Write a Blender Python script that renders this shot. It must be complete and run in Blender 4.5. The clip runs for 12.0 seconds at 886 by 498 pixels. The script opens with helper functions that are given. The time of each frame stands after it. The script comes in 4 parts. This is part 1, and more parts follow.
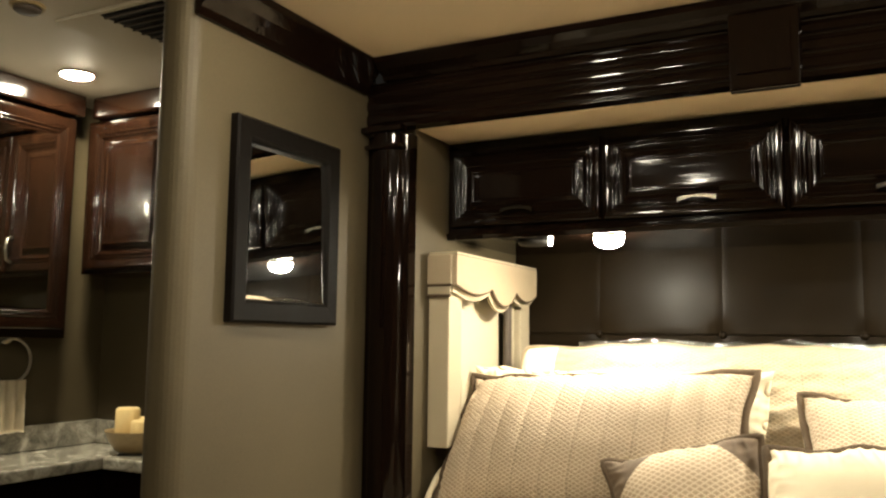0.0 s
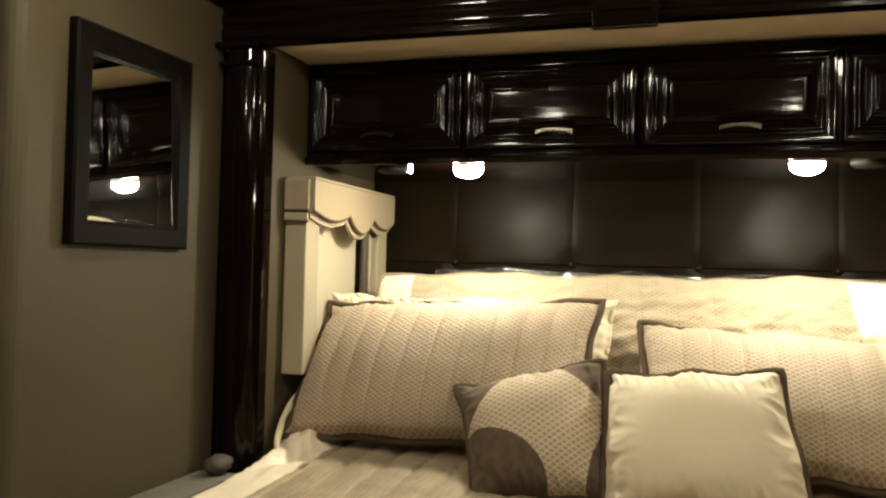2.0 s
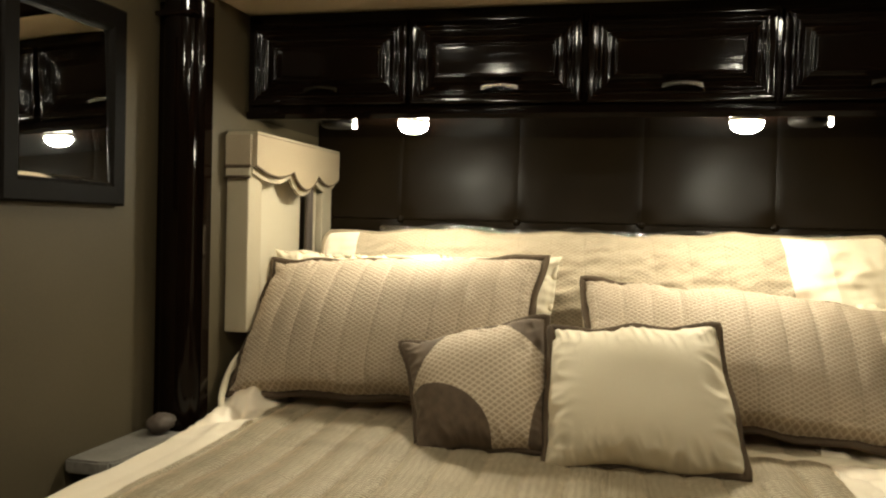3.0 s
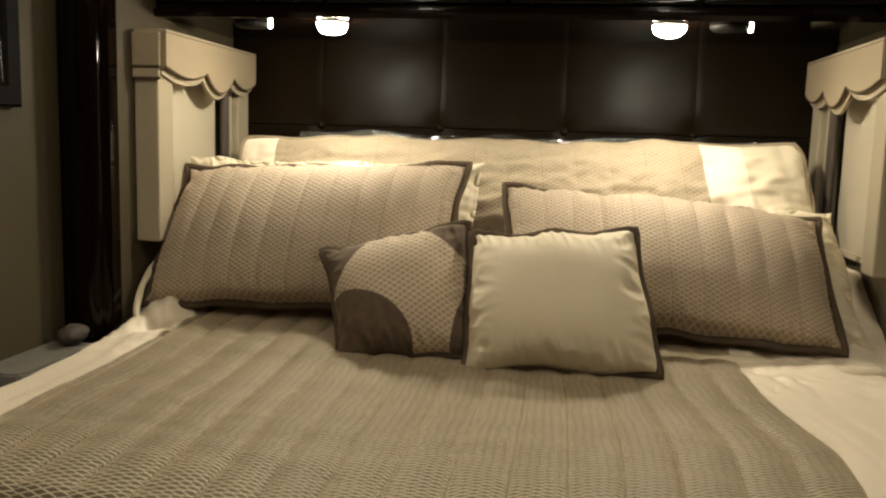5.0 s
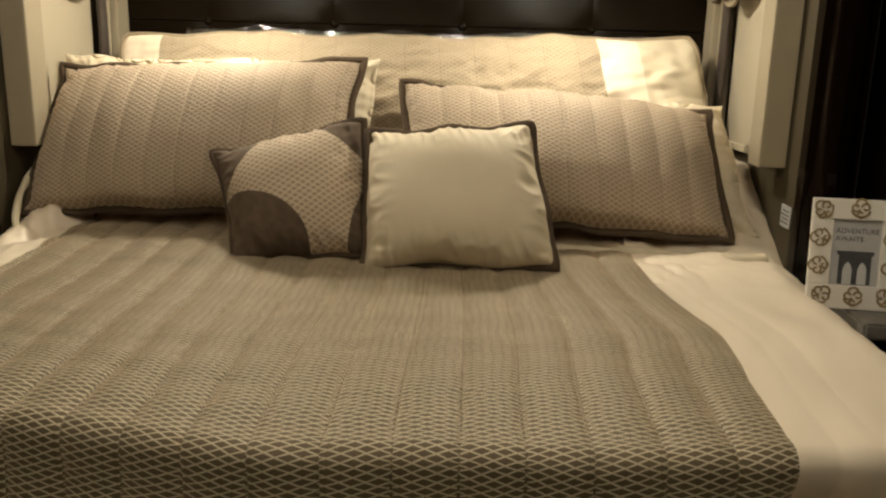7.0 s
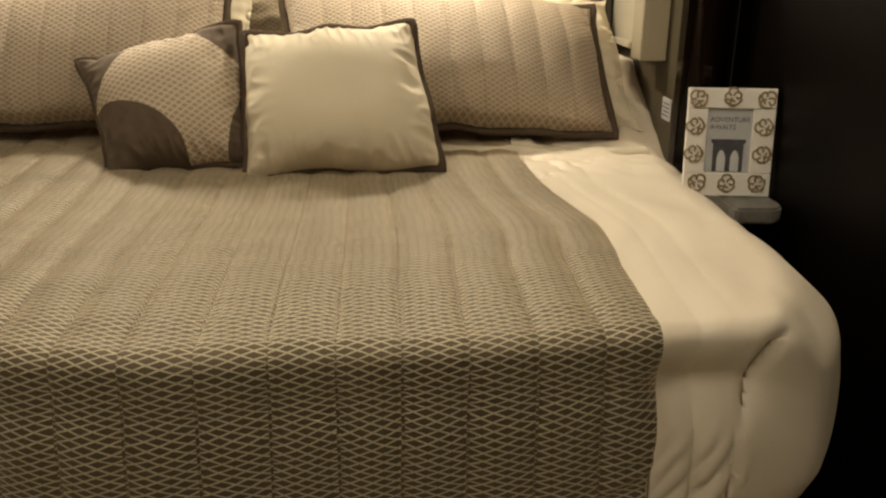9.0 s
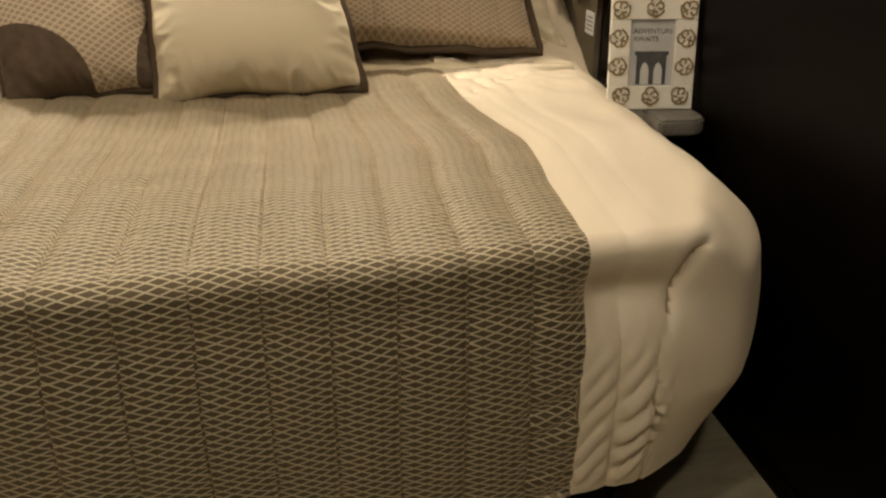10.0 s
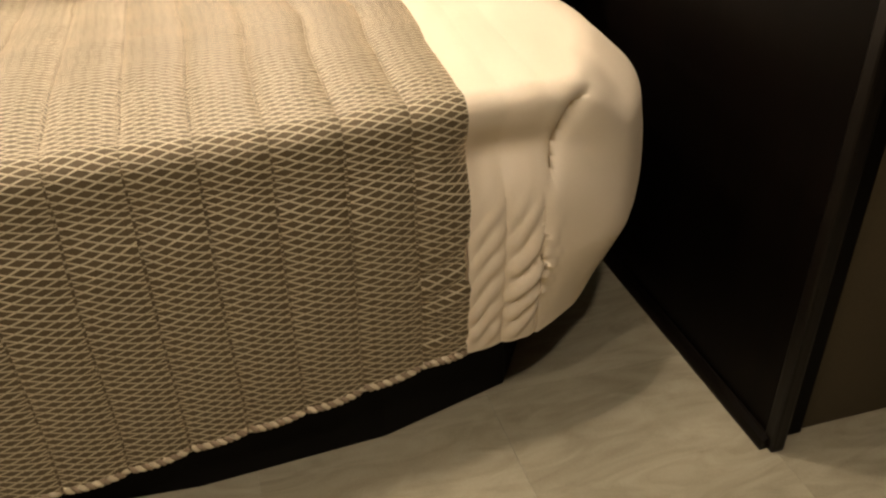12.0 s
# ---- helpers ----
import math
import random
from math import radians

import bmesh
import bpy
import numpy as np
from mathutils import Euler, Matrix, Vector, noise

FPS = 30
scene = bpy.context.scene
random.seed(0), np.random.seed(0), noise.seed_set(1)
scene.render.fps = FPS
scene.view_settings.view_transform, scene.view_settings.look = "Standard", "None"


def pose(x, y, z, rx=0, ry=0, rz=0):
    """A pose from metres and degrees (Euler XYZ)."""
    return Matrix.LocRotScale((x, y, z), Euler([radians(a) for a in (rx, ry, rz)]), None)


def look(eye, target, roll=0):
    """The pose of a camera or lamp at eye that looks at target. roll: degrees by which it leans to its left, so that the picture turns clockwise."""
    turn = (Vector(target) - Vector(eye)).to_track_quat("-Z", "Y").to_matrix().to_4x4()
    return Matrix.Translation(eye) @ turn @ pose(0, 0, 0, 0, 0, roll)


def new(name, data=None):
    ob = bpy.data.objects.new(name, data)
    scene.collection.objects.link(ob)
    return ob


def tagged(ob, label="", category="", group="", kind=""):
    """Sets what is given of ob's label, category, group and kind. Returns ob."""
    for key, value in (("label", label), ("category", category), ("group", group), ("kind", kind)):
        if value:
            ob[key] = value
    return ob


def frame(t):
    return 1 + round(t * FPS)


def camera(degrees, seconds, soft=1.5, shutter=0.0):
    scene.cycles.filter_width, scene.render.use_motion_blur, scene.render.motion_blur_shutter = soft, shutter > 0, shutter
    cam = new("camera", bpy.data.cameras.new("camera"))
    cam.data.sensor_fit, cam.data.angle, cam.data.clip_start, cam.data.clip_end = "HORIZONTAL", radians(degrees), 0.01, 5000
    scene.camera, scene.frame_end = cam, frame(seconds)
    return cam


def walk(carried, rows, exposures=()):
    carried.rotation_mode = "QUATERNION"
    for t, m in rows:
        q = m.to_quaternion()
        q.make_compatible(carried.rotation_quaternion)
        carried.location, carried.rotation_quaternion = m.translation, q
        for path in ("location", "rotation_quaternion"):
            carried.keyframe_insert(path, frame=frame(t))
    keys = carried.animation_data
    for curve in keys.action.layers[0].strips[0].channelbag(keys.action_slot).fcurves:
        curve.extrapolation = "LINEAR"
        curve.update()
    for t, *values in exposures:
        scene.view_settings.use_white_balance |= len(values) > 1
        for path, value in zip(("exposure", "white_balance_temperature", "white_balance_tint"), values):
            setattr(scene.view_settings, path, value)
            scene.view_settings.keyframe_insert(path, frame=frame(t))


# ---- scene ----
cam = camera(56.0, 12.0, soft=2.3)
PATH = [
    (0, (-0.013, -0.056, 1.265), (-0.931, 1.708, 1.479), 0.7),
    (0.5, (-0.024, -0.051, 1.269), (-0.864, 1.757, 1.431), 0.9),
    (1, (-0.025, -0.043, 1.269), (-0.791, 1.801, 1.39), 1.1),
    (1.5, (-0.035, -0.042, 1.27), (-0.717, 1.837, 1.345), 1.3),
    (2, (-0.036, -0.041, 1.267), (-0.633, 1.867, 1.313), 1.5),
    (2.5, (-0.039, -0.04, 1.272), (-0.566, 1.889, 1.27), 1.5),
    (3, (-0.032, -0.034, 1.269), (-0.504, 1.908, 1.213), 1.5),
    (3.5, (-0.034, -0.023, 1.267), (-0.453, 1.929, 1.149), 1.7),
    (5.5, (-0.013, 0.002, 1.245), (-0.263, 1.961, 0.931), 1.6),
    (6, (-0.004, 0.008, 1.242), (-0.205, 1.962, 0.866), 1.5),
    (6.5, (0.004, 0.012, 1.231), (-0.139, 1.962, 0.809), 1.4),
    (7, (0.011, 0.022, 1.222), (-0.06, 1.964, 0.75), 1.4),
    (9, (0.077, 0.023, 1.193), (0.213, 1.904, 0.528), 0.5),
    (9.5, (0.082, 0.032, 1.182), (0.295, 1.878, 0.443), 0.4),
    (10, (0.089, 0.043, 1.171), (0.381, 1.841, 0.346), 0.2),
    (10.5, (0.096, 0.048, 1.166), (0.441, 1.809, 0.282), 0.1),
    (11, (0.1, 0.046, 1.158), (0.481, 1.771, 0.221), -0.2),
    (11.5, (0.114, 0.043, 1.146), (0.54, 1.727, 0.156), -0.5),
    (12, (0.144, 0.041, 1.137), (0.598, 1.666, 0.063), -1.0),
]
walk(cam, [(t, look(eye, target, roll)) for t, eye, target, roll in PATH],
     [(0.0, 0.82, 6250, 6), (0.5, 0.66, 6250, 6), (1.5, 0.23, 6200, 4), (2.5, -0.06, 6150, 3), (5.5, -0.56, 6200, 8), (7.0, -0.54, 6250, 9), (9.0, -0.22, 6350, 9), (10.5, 0.17, 6450, 13), (12.0, 0.73, 6500, 16)])

# ---- light ----
world = bpy.data.worlds.new("night")
world.use_nodes = True
world.node_tree.nodes["Background"].inputs["Color"].default_value = (0.02, 0.018, 0.015, 1)
world.node_tree.nodes["Background"].inputs["Strength"].default_value = 0.3
scene.world = world
WARM = (1.0, 0.87, 0.67)
READING, CEILING, VANITY = 540.0, 330.0, 520.0


# ---- materials ----
class Nodes:
    """A small writer of node materials."""

    def __init__(self, name, rough=0.5, metal=0.0, coat=0.0, sheen=0.0, spec=0.5):
        self.mat = bpy.data.materials.new(name)
        self.mat.use_nodes = True
        self.tree = self.mat.node_tree
        self.bsdf = self.tree.nodes["Principled BSDF"]
        self.bsdf.inputs["Roughness"].default_value = rough
        self.bsdf.inputs["Metallic"].default_value = metal
        self.bsdf.inputs["Coat Weight"].default_value = coat
        self.bsdf.inputs["Coat Roughness"].default_value = 0.06
        self.bsdf.inputs["Sheen Weight"].default_value = sheen
        self.bsdf.inputs["Sheen Tint"].default_value = (1.0, 0.82, 0.58, 1)
        self.bsdf.inputs["Specular IOR Level"].default_value = spec

    def node(self, kind, **values):
        n = self.tree.nodes.new(kind)
        for key, value in values.items():
            n.inputs[key].default_value = value
        return n

    def link(self, a, b):
        self.tree.links.new(a, b)

    def coords(self, which="Object", scale=(1, 1, 1), turn=(0, 0, 0)):
        c = self.node("ShaderNodeTexCoord")
        m = self.node("ShaderNodeMapping", Scale=scale, Rotation=turn)
        self.link(c.outputs[which], m.inputs["Vector"])
        return m.outputs["Vector"]

    def noise(self, vec, scale, detail=3.0, distortion=0.0):
        n = self.node("ShaderNodeTexNoise", Scale=scale, Detail=detail, Distortion=distortion)
        self.link(vec, n.inputs["Vector"])
        return n.outputs["Fac"]

    def ramp(self, fac, stops):
        r = self.node("ShaderNodeValToRGB")
        e = r.color_ramp.elements
        while len(e) < len(stops):
            e.new(0.5)
        for k, (p, c) in enumerate(stops):
            e[k].position, e[k].color = p, (*c, 1)
        self.link(fac, r.inputs["Fac"])
        return r.outputs["Color"]

    def math(self, op, a, b=0.0, c=0.0):
        n = self.tree.nodes.new("ShaderNodeMath")
        n.operation = op
        for i, v in enumerate((a, b, c)):
            if isinstance(v, (int, float)):
                n.inputs[i].default_value = v
            else:
                self.link(v, n.inputs[i])
        return n.outputs[0]

    def mix(self, fac, a, b, how="MIX"):
        n = self.tree.nodes.new("ShaderNodeMix")
        n.data_type, n.blend_type = "RGBA", how
        for i, v in ((0, fac), (6, a), (7, b)):
            if isinstance(v, (int, float)):
                n.inputs[i].default_value = v
            elif isinstance(v, tuple):
                n.inputs[i].default_value = (*v, 1)
            else:
                self.link(v, n.inputs[i])
        return n.outputs[2]

    def colour(self, c):
        if isinstance(c, tuple):
            self.bsdf.inputs["Base Color"].default_value = (*c, 1)
        else:
            self.link(c, self.bsdf.inputs["Base Color"])
        return self

    def rough(self, fac, lo, hi):
        n = self.node("ShaderNodeMapRange")
        n.inputs["To Min"].default_value, n.inputs["To Max"].default_value = lo, hi
        self.link(fac, n.inputs["Value"])
        self.link(n.outputs["Result"], self.bsdf.inputs["Roughness"])
        return self

    def bump(self, height, strength=0.2, distance=0.002):
        b = self.node("ShaderNodeBump", Strength=strength, Distance=distance)
        self.link(height, b.inputs["Height"])
        self.link(b.outputs["Normal"], self.bsdf.inputs["Normal"])
        return self


def two_scale(name, dark, light, fine=120.0, broad=3.0, rough=0.6, bump=0.15, **kw):
    """A plain surface with fine grain and broad unevenness."""
    n = Nodes(name, rough, **kw)
    v = n.coords()
    a, b = n.noise(v, fine, 4), n.noise(v, broad, 3)
    f = n.math("ADD", n.math("MULTIPLY", a, 0.4), n.math("MULTIPLY", b, 0.6))
    n.colour(n.ramp(f, [(0.3, dark), (0.7, light)])).bump(a, bump, 0.001)
    n.rough(b, rough * 0.85, min(1, rough * 1.15))
    return n.mat


def wood(name, dark, light, rough=0.14, coat=0.6, along="x", spec=0.35, grain=0.04):
    n = Nodes(name, rough, coat=coat, spec=spec)
    s = {"x": (1.2, 22, 22), "y": (22, 1.2, 22), "z": (22, 22, 1.2)}[along]
    v = n.coords(scale=s)
    g = n.noise(v, 2.2, 6, 0.6)
    b = n.noise(n.coords(), 2.5, 2)
    c = n.mix(n.math("MULTIPLY", b, 0.5), n.ramp(g, [(0.3, dark), (0.7, light)]), dark)
    n.colour(c).bump(g, grain, 0.0008)
    n.rough(b, rough * 0.7, rough * 1.4)
    return n.mat


def lattice(name, ground_a, ground_b, thread, wide, high, line=0.17, rough=0.55, relief=0.6, spec=0.5, sheen=0.3, seam=0.0):
    """Woven cloth with a raised net of diamonds, by the cloth's own metres."""
    n = Nodes(name, rough, sheen=sheen, spec=spec)
    n.bsdf.inputs["Sheen Roughness"].default_value = 0.35
    n.bsdf.inputs["Sheen Tint"].default_value = (1.0, 0.77, 0.51, 1)
    n.bsdf.inputs["Specular Tint"].default_value = (1.0, 0.81, 0.62, 1)
    v = n.coords("UV")
    wob = n.noise(v, 9.0, 2)
    sep = n.node("ShaderNodeSeparateXYZ")
    n.link(v, sep.inputs[0])
    slip = n.noise(n.coords("UV", (3, 22, 1)), 1.0, 2)
    u = n.math("ADD", n.math("DIVIDE", sep.outputs[0], wide), n.math("ADD", n.math("MULTIPLY", wob, 0.35), n.math("MULTIPLY", slip, 0.6)))
    w = n.math("DIVIDE", sep.outputs[1], high)
    lines = []
    for sign in ("ADD", "SUBTRACT"):
        f = n.math("FRACT", n.math(sign, u, w))
        d = n.math("ABSOLUTE", n.math("SUBTRACT", f, 0.5))
        d = n.math("SUBTRACT", 0.5, d)
        m = n.node("ShaderNodeMapRange")
        m.interpolation_type = "SMOOTHSTEP"
        m.inputs["From Min"].default_value, m.inputs["From Max"].default_value = line * 0.35, line * 0.8
        m.inputs["To Min"].default_value, m.inputs["To Max"].default_value = 1, 0
        n.link(d, m.inputs["Value"])
        lines.append(m.outputs["Result"])
    net = n.math("MAXIMUM", lines[0], lines[1])
    weave = n.noise(n.coords("UV", (900, 900, 1)), 1.0, 2)
    broad = n.noise(v, 4.0, 3)
    ground = n.ramp(n.math("ADD", n.math("MULTIPLY", weave, 0.5), n.math("MULTIPLY", broad, 0.5)), [(0.3, ground_a), (0.7, ground_b)])
    dull = tuple(0.72 * t for t in thread)
    cloth = n.mix(n.math("MULTIPLY", net, 0.92), ground, n.mix(weave, dull, thread))
    if seam:
        # stitched channels, the shade of their seam creases put into the colour
        off = n.math("ABSOLUTE", n.math("SUBTRACT", n.math("FRACT", n.math("ADD", n.math("DIVIDE", sep.outputs[0], seam), 0.5)), 0.5))
        seam_dark = n.math("LESS_THAN", n.math("MULTIPLY", off, seam), 0.0026)
        cloth = n.mix(n.math("MULTIPLY", seam_dark, 0.25), cloth, tuple(0.7 * t for t in ground_a))
    n.colour(cloth)
    n.bump(n.math("ADD", net, n.math("MULTIPLY", weave, 0.25)), relief, 0.0022)
    return n.mat


M = {
    "espresso": wood("espresso_gloss_wood", (0.0022, 0.0011, 0.0007), (0.0065, 0.0032, 0.0018), 0.07, 0.0, "x", 0.16, 0.5),
    "espresso_up": wood("espresso_gloss_wood_upright", (0.0022, 0.0011, 0.0007), (0.0065, 0.0032, 0.0018), 0.07, 0.0, "z", 0.16, 0.30),
    "wardrobe": wood("black_stained_wood", (0.0009, 0.0005, 0.0003), (0.0029, 0.0014, 0.0008), 0.4, 0.0, "z", 0.06),
    "cherry": wood("dark_cherry_wood", (0.0042, 0.0017, 0.0009), (0.0125, 0.0052, 0.0024), 0.13, 0.5, "z"),
    "wall": two_scale("olive_taupe_wall_vinyl", (0.0475, 0.0365, 0.0185), (0.0705, 0.0548, 0.0298), 260, 2.0, 0.6, 0.2, spec=0.25),
    "ceiling": two_scale("tan_ceiling_vinyl", (0.43, 0.35, 0.235), (0.48, 0.39, 0.265), 300, 1.5, 0.7, 0.15),
    "bath_ceiling": two_scale("pale_ceiling_vinyl", (0.40, 0.345, 0.26), (0.45, 0.39, 0.295), 300, 1.5, 0.7, 0.15),
    "leather": two_scale("dark_brown_leather", (0.0044, 0.0028, 0.0012), (0.0082, 0.0054, 0.0026), 420, 5.0, 0.36, 0.25, spec=0.05),
    "frame_leather": two_scale("charcoal_leather", (0.0024, 0.0017, 0.0012), (0.0046, 0.0034, 0.0025), 420, 8.0, 0.55, 0.4, spec=0.05),
    "brown": two_scale("brown_velvet", (0.085, 0.060, 0.038), (0.13, 0.094, 0.062), 700, 6.0, 0.85, 0.3, sheen=0.08, spec=0.2),
    "piping": two_scale("dark_brown_cord", (0.058, 0.040, 0.025), (0.095, 0.068, 0.044), 900, 10.0, 0.9, 0.5, spec=0.1),
    "cream": two_scale("cream_cotton", (0.56, 0.48, 0.335), (0.63, 0.55, 0.395), 600, 5.0, 0.75, 0.2, sheen=0.2),
    "satin": two_scale("cream_satin", (0.71, 0.605, 0.455), (0.78, 0.68, 0.525), 500, 4.0, 0.42, 0.12, sheen=0.2),
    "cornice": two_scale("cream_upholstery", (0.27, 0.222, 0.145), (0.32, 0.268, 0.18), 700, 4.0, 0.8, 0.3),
    "blind": two_scale("cream_roller_blind", (0.38, 0.33, 0.235), (0.43, 0.375, 0.27), 400, 3.0, 0.7, 0.1),
    "curtain": two_scale("dark_brown_trim", (0.03, 0.02, 0.013), (0.06, 0.042, 0.028), 500, 10.0, 0.7, 0.3),
    "grout": two_scale("pale_grout", (0.22, 0.195, 0.135), (0.29, 0.255, 0.18), 300, 6.0, 0.8, 0.3),
    "ceramic": two_scale("tan_wicker", (0.22, 0.155, 0.07), (0.32, 0.23, 0.11), 80, 6, 0.35, 0.1),
    "black": two_scale("black_base_board", (0.002, 0.0016, 0.0013), (0.006, 0.005, 0.004), 200, 4, 0.6, 0.2, spec=0.1),
    "towel": two_scale("cream_terry", (0.62, 0.53, 0.36), (0.72, 0.63, 0.45), 500, 12, 0.95, 1.0, sheen=0.4),
    "candle": two_scale("ivory_rolled_cloth", (0.62, 0.46, 0.2), (0.72, 0.56, 0.28), 300, 12, 0.9, 0.8),
    "handle": Nodes("dark_nickel", 0.22, 1.0).colour((0.06, 0.054, 0.045)).mat,
    "skirting": wood("brown_stained_skirting", (0.0025, 0.0016, 0.001), (0.006, 0.004, 0.0024), 0.35, 0.0, "y", 0.2),
    "steel": Nodes("brushed_nickel", 0.28, 1.0).colour((0.50, 0.47, 0.41)).mat,
    "mirror": Nodes("silvered_glass", 0.015, 1.0).colour((0.86, 0.87, 0.86)).mat,
    "quilt": lattice("brown_cloth_with_cream_net", (0.052, 0.039, 0.018), (0.082, 0.063, 0.031), (0.64, 0.56, 0.39), 0.0340, 0.0137, 0.168, 0.62, 0.3, 1.0, 1.0, 0.1),
    "sham": lattice("tan_cloth_with_fine_net", (0.295, 0.228, 0.158), (0.355, 0.275, 0.192), (0.60, 0.495, 0.365), 0.023, 0.0135, 0.24, 0.6, 1.0, seam=0.085),
    "back_sham": lattice("pale_cloth_with_fine_net", (0.26, 0.206, 0.135), (0.31, 0.247, 0.163), (0.44, 0.365, 0.255), 0.023, 0.0135, 0.24, 0.6, 0.8, seam=0.115),
    "valance": lattice("tan_valance_cloth", (0.19, 0.145, 0.09), (0.235, 0.182, 0.115), (0.35, 0.285, 0.195), 0.011, 0.011, 0.3, 0.7, 0.4),
}


def granite():
    n = Nodes("grey_granite", 0.18, coat=0.4)
    v = n.coords()
    a, b = n.noise(v, 14, 6, 1.2), n.noise(v, 160, 3)
    c = n.ramp(n.math("ADD", n.math("MULTIPLY", a, 0.75), n.math("MULTIPLY", b, 0.25)), [(0.32, (0.08, 0.075, 0.06)), (0.5, (0.30, 0.28, 0.23)), (0.68, (0.58, 0.55, 0.47))])
    return n.colour(c).mat


def tile_stone():
    n = Nodes("cream_marble_tile", 0.3)
    v = n.coords(scale=(1.0, 3.2, 1.0))
    info = n.node("ShaderNodeObjectInfo")
    shift = n.tree.nodes.new("ShaderNodeVectorMath")
    shift.operation = "ADD"
    n.link(v, shift.inputs[0])
    n.link(n.math("MULTIPLY", info.outputs["Random"], 17.0), shift.inputs[1])
    veins = n.noise(shift.outputs[0], 5.0, 7, 2.6)
    cloud = n.noise(shift.outputs[0], 2.0, 3)
    grain = n.noise(v, 180, 3)
    c = n.ramp(n.math("ADD", n.math("MULTIPLY", veins, 0.6), n.math("MULTIPLY", cloud, 0.4)), [(0.30, (0.19, 0.166, 0.11)), (0.5, (0.29, 0.26, 0.18)), (0.7, (0.37, 0.335, 0.24))])
    n.colour(n.mix(0.12, c, n.ramp(grain, [(0.3, (0.25, 0.2, 0.13)), (0.7, (0.6, 0.55, 0.45))])))
    n.rough(veins, 0.22, 0.42).bump(grain, 0.05, 0.0005)
    return n.mat


def patchwork():
    """Brown velvet with a round-cornered patch of netted cloth sewn in its middle."""
    n = Nodes("brown_velvet_with_netted_patch", 0.8, sheen=0.08, spec=0.25)
    v = n.coords("UV")
    sep = n.node("ShaderNodeSeparateXYZ")
    n.link(v, sep.inputs[0])
    x, y = sep.outputs[0], sep.outputs[1]
    net = None
    for sign in ("ADD", "SUBTRACT"):
        f = n.math("FRACT", n.math(sign, n.math("DIVIDE", x, 0.024), n.math("DIVIDE", y, 0.016)))
        d = n.math("LESS_THAN", n.math("SUBTRACT", 0.5, n.math("ABSOLUTE", n.math("SUBTRACT", f, 0.5))), 0.15)
        net = d if net is None else n.math("MAXIMUM", net, d)
    weave = n.noise(n.coords("UV", (900, 900, 1)), 1.0, 2)
    cloth = n.mix(n.math("MULTIPLY", net, 0.85), n.ramp(weave, [(0.3, (0.29, 0.222, 0.153)), (0.7, (0.35, 0.272, 0.188))]), (0.56, 0.46, 0.335))
    velvet = n.ramp(n.noise(v, 30, 4), [(0.3, (0.070, 0.048, 0.031)), (0.7, (0.115, 0.082, 0.054))])
    # the patch: between two diagonal corners of plain velvet
    def corner(cx, cy, rx, ry):
        a = n.math("DIVIDE", n.math("SUBTRACT", x, cx), rx)
        b = n.math("DIVIDE", n.math("SUBTRACT", y, cy), ry)
        return n.math("LESS_THAN", n.math("ADD", n.math("MULTIPLY", a, a), n.math("MULTIPLY", b, b)), 1.0)

    def cut(cx, cy, rx, ry):
        a = n.math("DIVIDE", n.math("ABSOLUTE", n.math("SUBTRACT", x, cx)), rx)
        b = n.math("DIVIDE", n.math("ABSOLUTE", n.math("SUBTRACT", y, cy)), ry)
        return n.math("LESS_THAN", n.math("ADD", n.math("POWER", a, 1.15), n.math("POWER", b, 1.15)), 1.0)
    plain = n.math("MAXIMUM", corner(-0.15, -0.135, 0.185, 0.13), cut(-0.20, 0.175, 0.165, 0.18))
    plain = n.math("MAXIMUM", plain, cut(0.20, 0.175, 0.115, 0.105))
    plain = n.math("MAXIMUM", plain, cut(0.205, -0.175, 0.075, 0.17))
    n.colour(n.mix(plain, cloth, velvet))
    n.bump(n.math("MULTIPLY", n.math("SUBTRACT", 1.0, plain), n.math("ADD", n.math("MULTIPLY", net, 0.6), 1.0)), 0.8, 0.003)
    return n.mat


def film():
    """Thin clear wrap: mostly clear, with sharp glints on its creases."""
    n = Nodes("clear_plastic_film", 0.1)
    t = n.tree
    clear = n.node("ShaderNodeBsdfTransparent")
    gloss = n.node("ShaderNodeBsdfGlossy", Roughness=0.12)
    gloss.inputs["Color"].default_value = (0.95, 0.97, 1.0, 1)
    crease = n.node("ShaderNodeBump", Strength=0.8, Distance=0.006)
    n.link(n.noise(n.coords(), 30, 4, 1.5), crease.inputs["Height"])
    n.link(crease.outputs["Normal"], gloss.inputs["Normal"])
    mix = n.node("ShaderNodeMixShader")
    mix.inputs[0].default_value = 0.14
    n.link(clear.outputs[0], mix.inputs[1])
    n.link(gloss.outputs[0], mix.inputs[2])
    n.link(mix.outputs[0], t.nodes["Material Output"].inputs["Surface"])
    return n.mat


def glow(name, colour, strength):
    n = Nodes(name, 0.4)
    n.colour((0.8, 0.78, 0.7))
    n.bsdf.inputs["Emission Color"].default_value = (*colour, 1)
    n.bsdf.inputs["Emission Strength"].default_value = strength
    return n.mat


